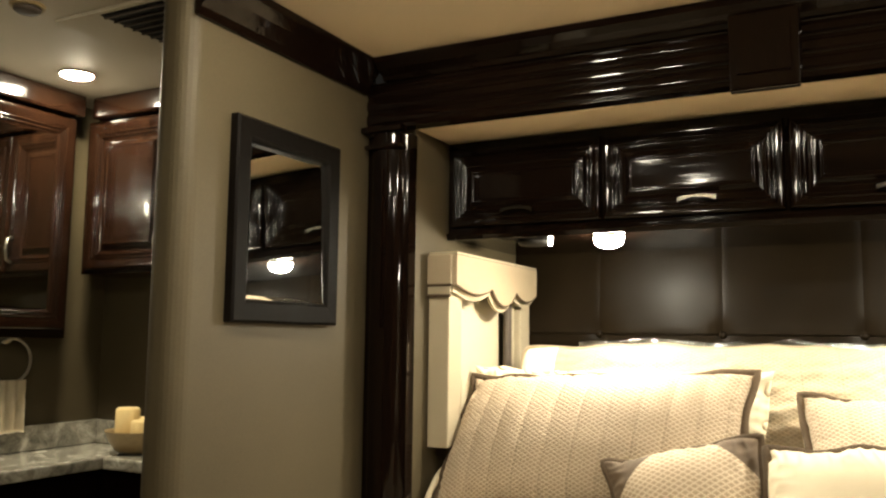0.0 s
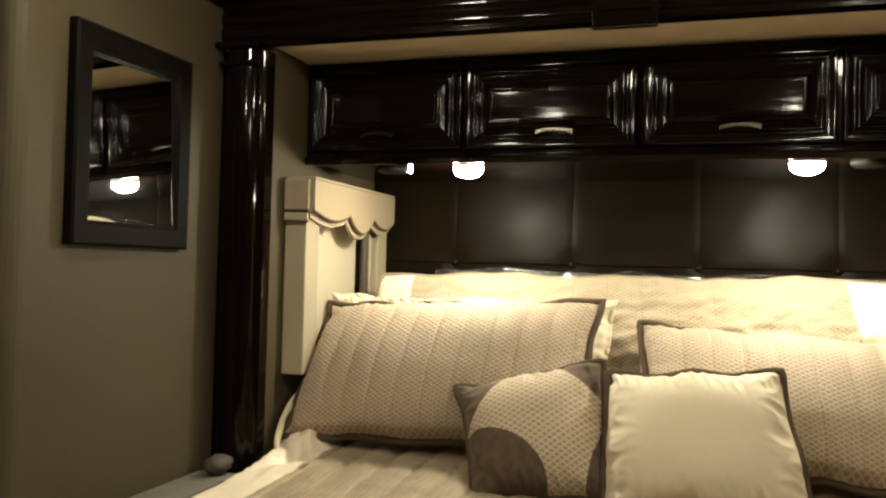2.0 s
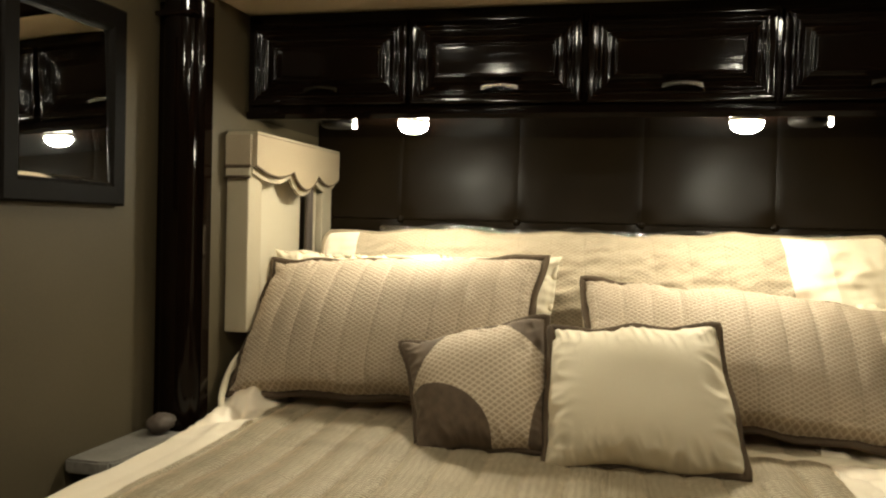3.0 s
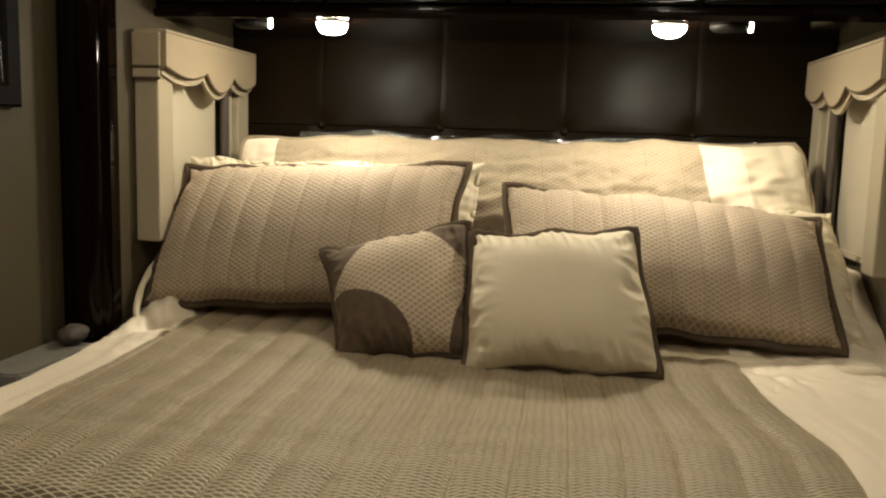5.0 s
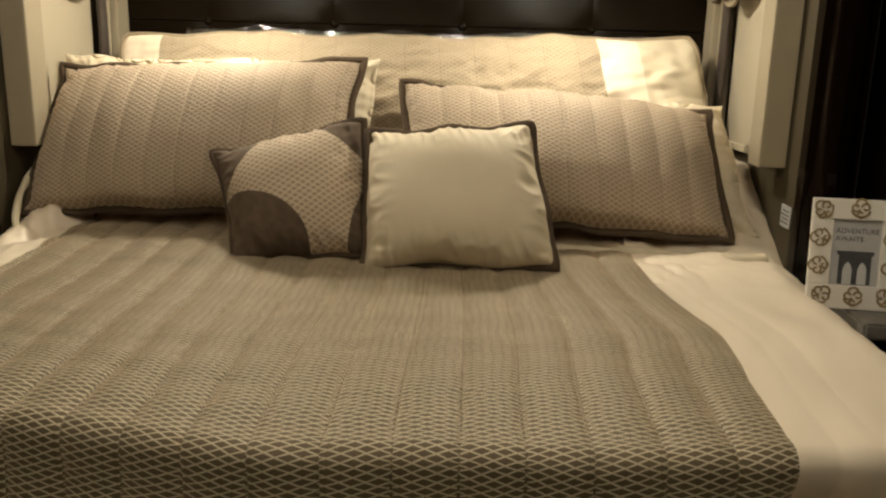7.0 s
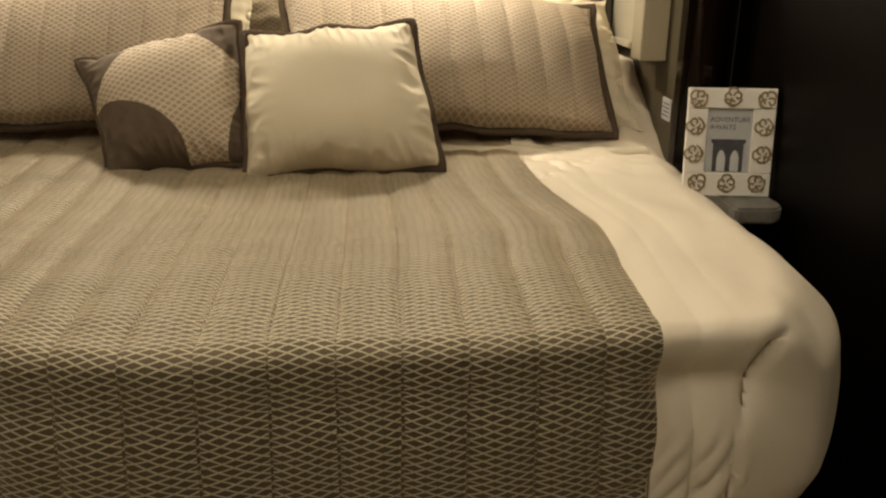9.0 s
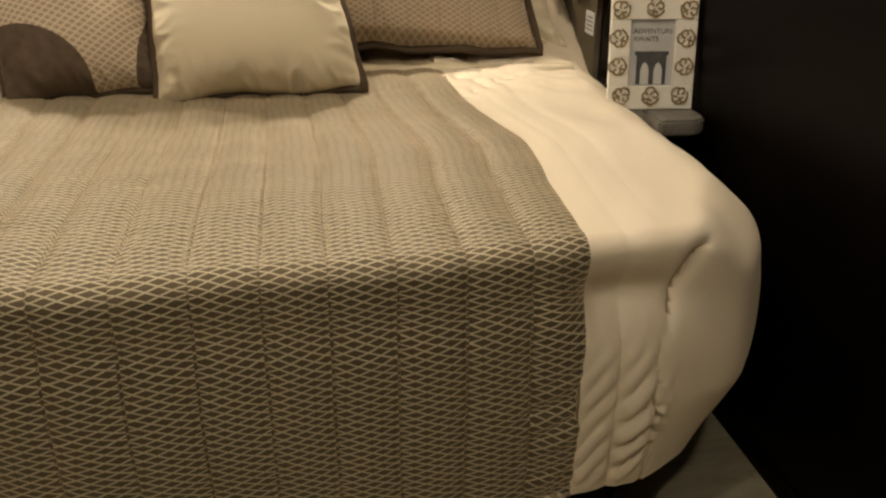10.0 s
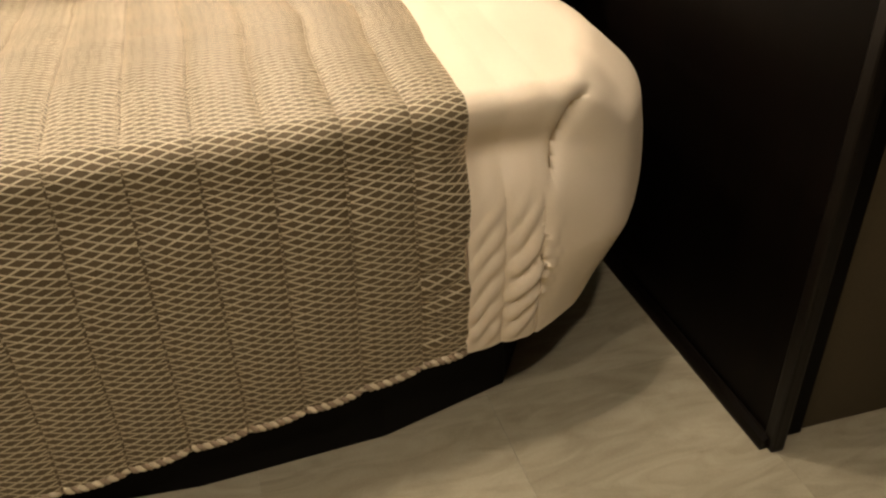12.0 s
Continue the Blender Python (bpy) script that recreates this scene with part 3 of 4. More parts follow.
def window_cornice(side):
    """Upholstered window surround: two legs, a scalloped valance and a drawn blind. side: -1 or 1."""
    wall = XL if side < 0 else XR
    s = -side                                   # towards the bed
    t = thing("window_cornice", (wall, 2.7, 0.92), "cream upholstered window surround with scalloped valance, blind drawn", "window treatment", "window surrounds")

    def b(d0, d1, y0, y1, z0, z1, bevel=0.004):
        x0, x1 = wall + s * d0, wall + s * d1
        return box((min(x0, x1), y0, z0), (max(x0, x1), y1, z1), bevel)
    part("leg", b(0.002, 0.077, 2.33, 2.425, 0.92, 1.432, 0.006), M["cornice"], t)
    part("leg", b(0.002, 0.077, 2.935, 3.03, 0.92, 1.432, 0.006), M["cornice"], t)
    for y in (2.860, 2.884, 2.908):
        part("curtain_fold", tube([(wall + s * 0.05, y, 0.95), (wall + s * 0.05, y, 1.45)], 0.0115), M["curtain" if y < 2.9 else "cornice"], t)
    part("blind", b(0.012, 0.018, 2.426, 2.86, 0.93, 1.46, 0.001), M["blind"], t, "plain cream roller blind, lowered")
    part("blind_rail", b(0.008, 0.026, 2.43, 2.855, 0.925, 0.945, 0.003), M["blind"], t)
    # scalloped boards: cloth in front, a cream one hanging a little lower behind it
    spans = [(2.345, 2.612, 0.024), (2.612, 2.832, 0.055), (2.832, 3.035, 0.030)]

    def edge(drop):
        out = []
        for y0, y1, dip in spans:
            for k in range(13):
                u = k / 12
                out.append((y0 + (y1 - y0) * u, 1.432 - drop - dip * math.sin(math.pi * u) ** 0.8 + 0.006))
        return [p for i, p in enumerate(out) if i == 0 or p != out[i - 1]]
    for name, d0, d1, drop, mat in (("valance", 0.088, 0.104, 0.0, "valance"), ("under_valance", 0.078, 0.0875, 0.022, "cornice")):
        x0, x1 = wall + s * d0, wall + s * d1
        low = edge(drop)
        low[0] = (2.331, low[0][1]) if name == "valance" else (2.335, low[0][1])
        o = part(name, prism(low + [(3.036, 1.535), (low[0][0], 1.535)], "x", min(x0, x1), max(x0, x1)), M[mat], t)
        uv = o.data.uv_layers.new(name="cloth")
        for loop in o.data.loops:
            c = o.data.vertices[loop.vertex_index].co
            uv.data[loop.index].uv = (c.y + c.x, c.z)
        if name == "valance":
            part("cord", tube([(wall + s * 0.100, y, z) for y, z in low], 0.005, seg=8), M["piping"], t)
            part("cord", tube([(wall + s * 0.099, 2.333, 1.537), (wall + s * 0.099, 3.034, 1.537)], 0.005, seg=8), M["piping"], t)
    r = part("valance_return", b(0.002, 0.0875, 2.318, 2.3305, 1.44, 1.535, 0.003), M["valance"], t)
    uv = r.data.uv_layers.new(name="cloth")
    for loop in r.data.loops:
        c = r.data.vertices[loop.vertex_index].co
        uv.data[loop.index].uv = (c.x, c.z)
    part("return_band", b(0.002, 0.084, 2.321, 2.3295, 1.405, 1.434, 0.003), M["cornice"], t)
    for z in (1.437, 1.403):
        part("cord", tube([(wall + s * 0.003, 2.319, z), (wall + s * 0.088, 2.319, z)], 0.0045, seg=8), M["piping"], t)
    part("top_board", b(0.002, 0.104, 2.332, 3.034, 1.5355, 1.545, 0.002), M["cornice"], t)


def bed_box():
    t = thing("bed", (MID, 2.0, 0), "king-size bed on a black platform, wholly covered by bedding", "bed")
    out = [(XL + 0.02, YH - 0.08), (XL + 0.02, 1.40), (-1.10, 1.30), (-0.80, 1.26), (-0.55, 1.225), (-0.3, 1.16), (0.0, 1.14), (0.34, 1.165), (0.60, 1.24), (0.665, 1.34), (XR - 0.14, 1.45), (XR - 0.14, YH - 0.08)]
    part("platform", prism(out, "z", 0.0, 0.36), M["black"], t, "black wooden platform")
    o2 = [(XL + 0.06, YH - 0.09), (XL + 0.06, 1.46), (-1.10, 1.36), (-0.75, 1.31), (-0.5, 1.26), (-0.2, 1.19), (0.30, 1.22), (0.48, 1.24), (0.68, 1.32), (0.78, 1.38), (0.80, 1.6), (0.80, YH - 0.09)]
    part("mattress", prism(o2, "z", 0.362, 0.635, 0.02), M["cream"], t, "thick cream mattress")


overhead_cabinet()
headboard()
plastic()
for px, py in ((-0.765, 2.54), (0.241, 2.525)):
    reading_lamp(px, py)
for px, py in ((-0.985, 2.60), (0.475, 2.57)):
    spot_lamp(px, py)
window_cornice(-1)
window_cornice(1)
bed_box()


# ---- bedding ----
def comforter():
    t = thing("comforter", (MID, 2.0, 0.64), "quilted comforter, brown netted middle and cream satin sides", "bedding")
    x0, x1, yf, yh, r, e, top = -1.275, 0.859, 1.045, 2.98, 0.24, 0.018, 0.664
    cx0, cx1, cy0 = x0 + r, x1 - r, yf + r
    SEAM_R, SEAM_L = 0.488, -1.118

    def hem(x, ang):
        """How far the cloth reaches past the core, by place along the foot."""
        z = 0.122 + 0.085 * smoothstep(-0.2, 0.6, x) if ang is None else 0.207 + 0.08 * ang
        return (r - e) + e * math.pi / 2 + (top - e - z)

    def place(q, n, d, s):
        """The cloth's place d metres past the core point q in direction n; s: metres across the bed."""
        e = 0.018 + 0.085 * smoothstep(0.22, 0.72, n.x)
        flat = r - e
        satin = smoothstep(0.43, 0.52, s)
        rightness = smoothstep(0.56, 0.84, q.x + n.x * r)
        recess, deep, wide = 0.007 + 0.036 * satin, 0.060 + 0.018 * satin, 0.042 + 0.010 * satin
        if d <= flat:
            out, drop, tilt = d, 0.0, 0.0
        elif d <= flat + e * math.pi / 2:
            tilt = (d - flat) / e
            out, drop = flat + e * math.sin(tilt), e * (1 - math.cos(tilt))
        else:
            tilt, drop = math.pi / 2, e + d - flat - e * math.pi / 2
            out = r - recess * math.exp(-((drop - e - deep) / wide) ** 2) * (1 - rightness) - 0.30 * rightness * max(0, drop - 0.28)
        out += (0.010 + 0.018 * rightness) * math.sin(min(1, drop / 0.46) * math.pi)
        if tilt < math.pi / 2:
            out -= recess * math.exp(-(deep / wide) ** 2) * (1 - rightness) * max(0, tilt) / (math.pi / 2)
        nor = Vector((n.x * math.sin(tilt), n.y * math.sin(tilt), math.cos(tilt)))
        p = Vector((q.x + n.x * out, q.y + n.y * out, top - drop))
        side = s > SEAM_R or s < SEAM_L
        hang = smoothstep(0.1, 0.3, drop)
        if not side:
            f = abs(math.sin(math.pi * s / 0.1)) ** 0.5
            near = abs((s / 0.1 + 0.5) % 1 - 0.5) * 0.1
            h = 0.012 * f - 0.004 * math.exp(-(near / 0.004) ** 2) - 0.003 + 0.003 * noise.noise(Vector((s * 6, p.y * 9, p.z * 9)))
            h *= (1 - 0.15 * hang) * (1 - 0.55 * math.exp(-((d - flat) / 0.05) ** 2))
            h += 0.0022 * noise.noise(Vector((s * 14, p.y * 55, p.z * 55 + 9))) * (0.5 + smoothstep(1.7, 2.2, p.y)) * (0.4 + math.exp(-(near / 0.02) ** 2))
            pull = smoothstep(0.16, 0.0, SEAM_R - s) * hang
            h += pull * 0.010 * noise.noise(Vector(((s + p.z * 0.6) * 8, (p.z - 0.5 * s) * 34, 3)))
        else:
            f = 1.0
            for c in (0.555, 0.622, -1.2):
                f = min(f, abs(s - c) / 0.035)
            h = (0.0016 + 0.006 * hang) * min(1, f * 1.6) ** 0.6
            h += 0.006 * noise.noise(Vector((s * 5, p.y * 5, p.z * 5))) + 0.005 * noise.noise(Vector((s * 15 - p.y * 4, p.y * 5, 3))) * (1 - hang)
            h += 0.011 * noise.noise(Vector((p.x * 9, p.y * 9, p.z * 6 + 2))) * smoothstep(0.1, 0.5, n.x) * hang
            k = noise.noise(Vector((s * 9, p.z * 9, 4)))
            fold = 1.45 * (0.5 + 0.5 * math.sin(2 * math.pi * (p.z - 1.25 * s + 0.03 * k) / 0.050)) ** 1.8
            taut = min(abs(s - c) for c in (0.488, 0.555, 0.625, 0.73))
            zone = hang * smoothstep(0.56, 0.44, p.z) * smoothstep(0.20, 0.25, p.z) * smoothstep(0.55, 0.9, -n.y) * smoothstep(0.69, 0.62, s)
            h += zone * (0.0078 * (0.75 + k) * fold * smoothstep(0.0, 0.02, taut) - 0.006 * math.exp(-(taut / 0.007) ** 2) * (0.6 + noise.noise(Vector((s, p.z * 16, 8)))))
            # the tuck at the corner
            h -= 0.024 * math.exp(-((s - 0.688 + 0.26 * drop) / (0.020 - 0.04 * drop if drop < 0.25 else 0.010)) ** 2) * smoothstep(0.0, 0.03, drop) * smoothstep(0.19, 0.10, drop) * smoothstep(0.3, 0.6, -n.y)
            head = smoothstep(1.9, 2.25, p.y) * (1 - hang)
            # a row of stitched dimples across the satin near the pillows
            for step in range(6):
                gap = math.hypot(s - 0.500 - 0.036 * step, p.y - 1.985 - 0.029 * step)
                h -= 0.012 * math.exp(-(gap / 0.014) ** 2)
            h += head * (0.018 if s > 0 else 0.035) * (noise.noise(Vector((s * 13, p.y * 13, 2))) + 0.5 * noise.noise(Vector((s * 30, p.y * 30, 6))) + 0.25)
        p += nor * h
        if not side:
            p.x += (0.011 * noise.noise(Vector((s * 2.5, q.y * 2.6 + n.y * min(d, r) * 2.6, 11))) + 0.004 * noise.noise(Vector((s * 9, p.y * 9 + p.z * 5, 12)))) * min(1, 12 * (SEAM_R - s), 12 * (s - SEAM_L))
        p.x += 0.020 * math.exp(-((p.y - 1.55) / 0.22) ** 2) * smoothstep(0.1, 0.45, s) * smoothstep(0.86, 0.6, s) * (1 - hang)
        p.x -= 0.058 * smoothstep(1.5, 2.15, p.y) * smoothstep(-0.2, 0.4, s) * smoothstep(0.86, 0.6, s)
        # the foot runs back a little towards the wardrobe side, and the cloth rises to the pillows
        p.y += 0.12 * smoothstep(-0.7, 0.9, p.x) * smoothstep(1.9, 1.1, q.y + n.y * out)
        p.y += (0.028 * smoothstep(0.3, -0.1, p.x) + 0.115 * smoothstep(-0.2, -0.75, p.x)) * smoothstep(1.7, 1.1, q.y + n.y * out)
        p.z += (0.018 * smoothstep(1.7, 2.3, p.y) + 0.006 * noise.noise(Vector((p.x * 2.5, p.y * 2.5, 7)))) * (1 - hang)
        p.z += 0.22 * smoothstep(2.20, 2.70, p.y) * smoothstep(0.62, 0.84, s) * (1 - hang) + 0.24 * smoothstep(2.15, 2.65, p.y) * smoothstep(-1.10, -1.24, s) * (1 - hang)
        p.z -= (0.012 + 0.008 * smoothstep(0.2, -0.9, p.x)) * smoothstep(0.35, 0.0, (p.y - yf - 0.05))
        return p

    faces, verts, index = [], [], {}

    def vert(q, n, d):
        # the outer cloth is longer round the bend than its core line
        bend = 0.018 + 0.085 * smoothstep(0.22, 0.72, n.x)
        run = d + 0.016 * min(math.pi / 2, max(0, d - r + bend) / bend)
        s, w = q.x + n.x * d, q.y + n.y * run
        key = (round(q.x, 4), round(q.y, 4), round(n.x, 3) if d > 0 else 0, round(n.y, 3) if d > 0 else 0, round(d, 4))
        if key not in index:
            index[key] = len(verts)
            verts.append((place(q, n, d, s), s, w))
        return index[key]

    def patch(grid):
        for a, b in zip(grid, grid[1:]):
            for k in range(len(a) - 1):
                faces.append((a[k], b[k], b[k + 1], a[k + 1]))
    xs = sorted({x for k in range(-11, 5) for o in (0, 3, 6, 11, 18, 26, 34, 42, 50, 58, 66, 74, 82, 89, 94, 97) for x in [round(0.1 * k + 0.001 * o, 5)] if cx0 < x < SEAM_R - 0.002} | {round(cx0, 5)} | {round(SEAM_R + (cx1 - SEAM_R) * k / 44, 5) for k in range(45)})
    ys = [cy0 + (yh - cy0) * k / 100 for k in range(101)]
    zero, south, east, west = Vector((0, 0, 0)), Vector((0, -1, 0)), Vector((1, 0, 0)), Vector((-1, 0, 0))
    patch([[vert(Vector((x, y, 0)), zero, 0.0) for y in ys] for x in xs])
    ND = 150
    patch([[vert(Vector((x, cy0, 0)), south if k else zero, hem(x, None) * k / ND) for k in range(ND + 1)] for x in xs][::-1])
    dsW = [hem(0.6, 0.3) * k / ND for k in range(ND + 1)]
    patch([[vert(Vector((cx0, y, 0)), west if d else zero, d) for d in dsW] for y in ys][::-1])
    dE = hem(0.6, 1.0)
    patch([[vert(Vector((cx1, y, 0)), east if k else zero, dE * k / ND) for k in range(ND + 1)] for y in ys])
    for q, a0, a1, sign in ((Vector((cx1, cy0, 0)), -90, 0, 1), (Vector((cx0, cy0, 0)), -180, -90, -1)):
        g = []
        for k in range(49):
            ang = radians(a0 + (a1 - a0) * k / 48)
            n = Vector((math.cos(ang), math.sin(ang), 0))
            n = {0: {1: south, -1: west}[sign], 48: {1: east, -1: south}[sign]}.get(k, n)
            if sign > 0:
                dm = hem(cx1, None) * (1 - k / 48) + dE * k / 48
                ds = [dm * j / ND for j in range(ND + 1)]
            else:
                dm = hem(0.6, 0.3) * (1 - k / 48) + hem(cx0, None) * k / 48
                ds = [dm * j / ND for j in range(ND + 1)]
            g.append([vert(q, n if d else zero, d) for d in ds])
        patch(g)

    def cloth(name, wanted, material, label):
        bm = bmesh.new()
        uv = bm.loops.layers.uv.new("cloth")
        made = {}
        for f in faces:
            f = tuple(dict.fromkeys(f))
            if len(f) < 3 or not wanted(sum(verts[i][1] for i in f) / len(f)):
                continue
            for i in f:
                if i not in made:
                    made[i] = bm.verts.new(verts[i][0])
            try:
                face = bm.faces.new([made[i] for i in f])
            except ValueError:
                continue
            for loop, i in zip(face.loops, f):
                loop[uv].uv = (verts[i][1], verts[i][2])
        bmesh.ops.recalc_face_normals(bm, faces=bm.faces[:])
        for edge in bm.edges:
            edge.smooth = not edge.is_boundary
        bmesh.ops.solidify(bm, geom=bm.faces[:], thickness=0.012)
        return part(name, bm, material, t, label, True)
    cloth("middle_panel", lambda s: SEAM_L < s < SEAM_R, M["quilt"], "brown channel-quilted cloth with a cream diamond net")
    cloth("side_panel", lambda s: s >= SEAM_R, M["satin"], "cream satin side panel")
    cloth("side_panel", lambda s: s <= SEAM_L, M["satin"], "cream satin side panel")
    # twisted two-strand cord along the hem of the foot
    line = []
    for x in np.linspace(-1.0, 0.486, 420):
        p = place(Vector((x, cy0, 0)), south, hem(x, None), x)
        line.append(Vector((p.x, p.y - 0.010, p.z + 0.003)))
    for turn, fabric, word in ((0.0, "cream", "cream strand"), (math.pi, "sham", "tan strand")):
        pts = [p + Vector((0, 0.004 * math.cos(2 * math.pi * p.x / 0.022 + turn), 0.004 * math.sin(2 * math.pi * p.x / 0.022 + turn))) for p in line]
        part("hem_cord", tube(pts, 0.0048, seg=7), M[fabric], t, word, True)


def pillow(name, corners, depth, material, label, category, cord=None, concave=0.045, channels=0.0, seed=0, flange=0.0, pleats=0.0, power=0.52, group="", ends=(), crumple=0.0, cord_cloth="piping", ear=2.0):
    """A stuffed pillow from its four corners (bottom left, bottom right, top right, top left)."""
    bl, br, tr, tl = [Vector(c) for c in corners]
    mid = (bl + br + tr + tl) / 4
    t = thing(name, (mid.x, mid.y, min(bl.z, br.z)), label, category, group)
    across, upward = ((br + tr) - (bl + tl)) / 2, ((tl + tr) - (bl + br)) / 2
    nor = across.cross(upward).normalized()
    W, H = across.length, upward.length
    nu, nv = 160, 80
    bm = bmesh.new()
    uv = bm.loops.layers.uv.new("cloth")
    info = {}

    def base(u, v):
        # edges draw in between the corners
        uu = u * (1 - concave * (1 - abs(v) ** ear) * abs(u) ** 2)
        vv = v * (1 - concave * 1.3 * (1 - abs(u) ** ear) * abs(v) ** 2)
        rounded = 1 - 0.035 * abs(u * v) ** 7
        uu, vv = uu * rounded, vv * rounded
        a, b = (uu + 1) / 2, (vv + 1) / 2
        p = (bl * (1 - a) + br * a) * (1 - b) + (tl * (1 - a) + tr * a) * b
        k = Vector((p.x * 7 + seed * 5, p.z * 7, seed))
        rim_ = max(abs(u), abs(v)) ** 4
        p += nor * (0.022 * noise.noise(k) + 0.006 * noise.noise(k * 3)) * rim_ + upward.normalized() * 0.014 * abs(v) ** 4 * noise.noise(k * 1.3 + Vector((9, 0, 0))) + across.normalized() * 0.014 * abs(u) ** 4 * noise.noise(k * 1.3 + Vector((0, 9, 0)))
        return p
    sides = []
    for sgn in (-1, 1):
        g = []
        for i in range(nu + 1):
            row = []
            for j in range(nv + 1):
                u, v = 2 * i / nu - 1, 2 * j / nv - 1
                p = base(u, v)
                f = max(0, 1 - abs(u) ** 2.2) * max(0, 1 - abs(v) ** 2.2)
                h = depth / 2 * f ** power
                x, y = u * W / 2, v * H / 2
                if flange:
                    inside = min(W / 2 - abs(x), H / 2 - abs(y))
                    h *= smoothstep(flange * 0.3, flange * 1.6, inside)
                k = Vector((x * 4 + seed * 3.1, y * 4, sgn))
                h *= 1 + 0.12 * noise.noise(k * 0.7)
                h += f ** 0.5 * 0.003 * noise.noise(k * 2.2)
                if channels:
                    h -= 0.010 * f ** 0.3 * (1 - abs(math.sin(math.pi * x / channels)) ** 0.35)
                if crumple:
                    h += f ** 0.4 * crumple * (1.9 if ends and u > 0.79 else 1.0) * (noise.noise(Vector((x * 9 + y * 5, y * 26 - x * 7, seed))) + 0.6 * noise.noise(Vector((x * 24, y * 40, seed + 2))))
                if pleats:
                    near = math.exp(-((1 - abs(u)) * W / 2 / 0.05) ** 2)
                    h += pleats * near * f ** 0.2 * (0.5 - 2.2 * abs(noise.noise(Vector((u * 3 + y * 9, y * 30, seed)))))
                    near = math.exp(-((1 - abs(v)) * H / 2 / 0.05) ** 2)
                    h += pleats * near * f ** 0.2 * (0.5 - 2.2 * abs(noise.noise(Vector((x * 30, v * 3 + x * 9, seed + 3)))))
                edge = i in (0, nu) or j in (0, nv)
                if edge and sgn > 0:
                    row.append(sides[0][i][j])
                    continue
                vtx = bm.verts.new(p + nor * (0 if edge else h if sgn < 0 else -h))
                info[vtx] = (x, y)
                row.append(vtx)
            g.append(row)
        sides.append(g)
    for g, flip in ((sides[0], False), (sides[1], True)):
        for i in range(nu):
            for j in range(nv):
                q = (g[i][j], g[i + 1][j], g[i + 1][j + 1], g[i][j + 1])
                f = bm.faces.new(q[::-1] if flip else q)
                uc = (2 * i + 1) / nu - 1
                f.material_index = next((k + 1 for k, (e0, e1, _) in enumerate(ends) if e0 < uc < e1), 0)
                for loop in f.loops:
                    loop[uv].uv = info[loop.vert]
    bmesh.ops.recalc_face_normals(bm, faces=bm.faces[:])
    part("cover", bm, [material] + [m for _, _, m in ends], t, smooth=True)
    if cord:
        rim = [base(2 * i / 40 - 1, -1) for i in range(40)] + [base(1, 2 * j / 28 - 1) for j in range(28)] + [base(1 - 2 * i / 40, 1) for i in range(40)] + [base(-1, 1 - 2 * j / 28) for j in range(28)]
        part("piping", tube(rim, cord, closed=True, seg=8, wobble=0.25), M[cord_cloth], t, "dark brown corded edge" if cord_cloth == "piping" else "", True)
    return t


comforter()
pillow("bolster", [(-1.205, 2.74, 0.72), (0.850, 2.62, 0.72), (0.725, 2.87, 1.268), (-1.195, 2.87, 1.240)], 0.22, M["back_sham"], "long quilted bolster in pale netted cloth with cream satin ends", "pillow", 0.008, 0.025, 0.115, 2, crumple=0.016, cord_cloth="back_sham", ends=((-1.0, -0.85, M["satin"]), (0.655, 0.79, M["satin"]), (0.79, 1.0, M["cream"])))
pillow("bed_pillow", [(-1.275, 2.50, 0.74), (-0.29, 2.52, 0.74), (-0.275, 2.65, 1.185), (-1.288, 2.61, 1.188)], 0.13, M["cream"], "rumpled cream king pillow behind a sham", "pillow", 0.0, 0.07, 0.0, 7, 0.02, pleats=0.03, crumple=0.010, group="plain pillows behind the shams", ear=6.0)
pillow("bed_pillow", [(-0.22, 2.46, 0.74), (0.830, 2.315, 0.718), (0.772, 2.61, 1.078), (-0.270, 2.66, 1.115)], 0.12, M["cream"], "rumpled cream king pillow behind a sham", "pillow", 0.0, 0.07, 0.0, 8, 0.02, pleats=0.03, crumple=0.010, group="plain pillows behind the shams", ear=6.0)
pillow("pillow_sham", [(-1.300, 2.31, 0.722), (-0.36, 2.34, 0.735), (-0.305, 2.56, 1.188), (-1.250, 2.54, 1.146)], 0.29, M["sham"], "tan netted sham with dark brown corded edge", "pillow", 0.0115, 0.065, 0.085, 3, 0.018, pleats=0.016, power=0.5, group="shams on the bed", ear=6.0)
pillow("pillow_sham", [(-0.20, 2.29, 0.745), (0.742, 2.27, 0.710), (0.700, 2.50, 1.066), (-0.235, 2.56, 1.125)], 0.28, M["sham"], "tan netted sham with dark brown corded edge, flatter", "pillow", 0.0115, 0.055, 0.085, 4, 0.018, pleats=0.016, power=0.5, group="shams on the bed", ear=6.0)
pillow("throw_pillow", [(-0.590, 2.045, 0.668), (-0.235, 2.07, 0.690), (-0.275, 2.23, 1.035), (-0.715, 2.25, 0.935)], 0.24, M["patchwork"], "brown velvet throw pillow with a netted patch", "pillow", 0.0115, 0.075, 0.0, 5, pleats=0.014, power=0.58, ear=3.0)
pillow("throw_pillow", [(-0.262, 2.005, 0.672), (0.228, 2.015, 0.686), (0.158, 2.17, 1.042), (-0.283, 2.18, 1.005)], 0.27, M["cream"], "plain cream throw pillow with dark brown corded edge", "pillow", 0.0125, 0.07, 0.0, 6, pleats=0.017, power=0.58, ear=3.5)


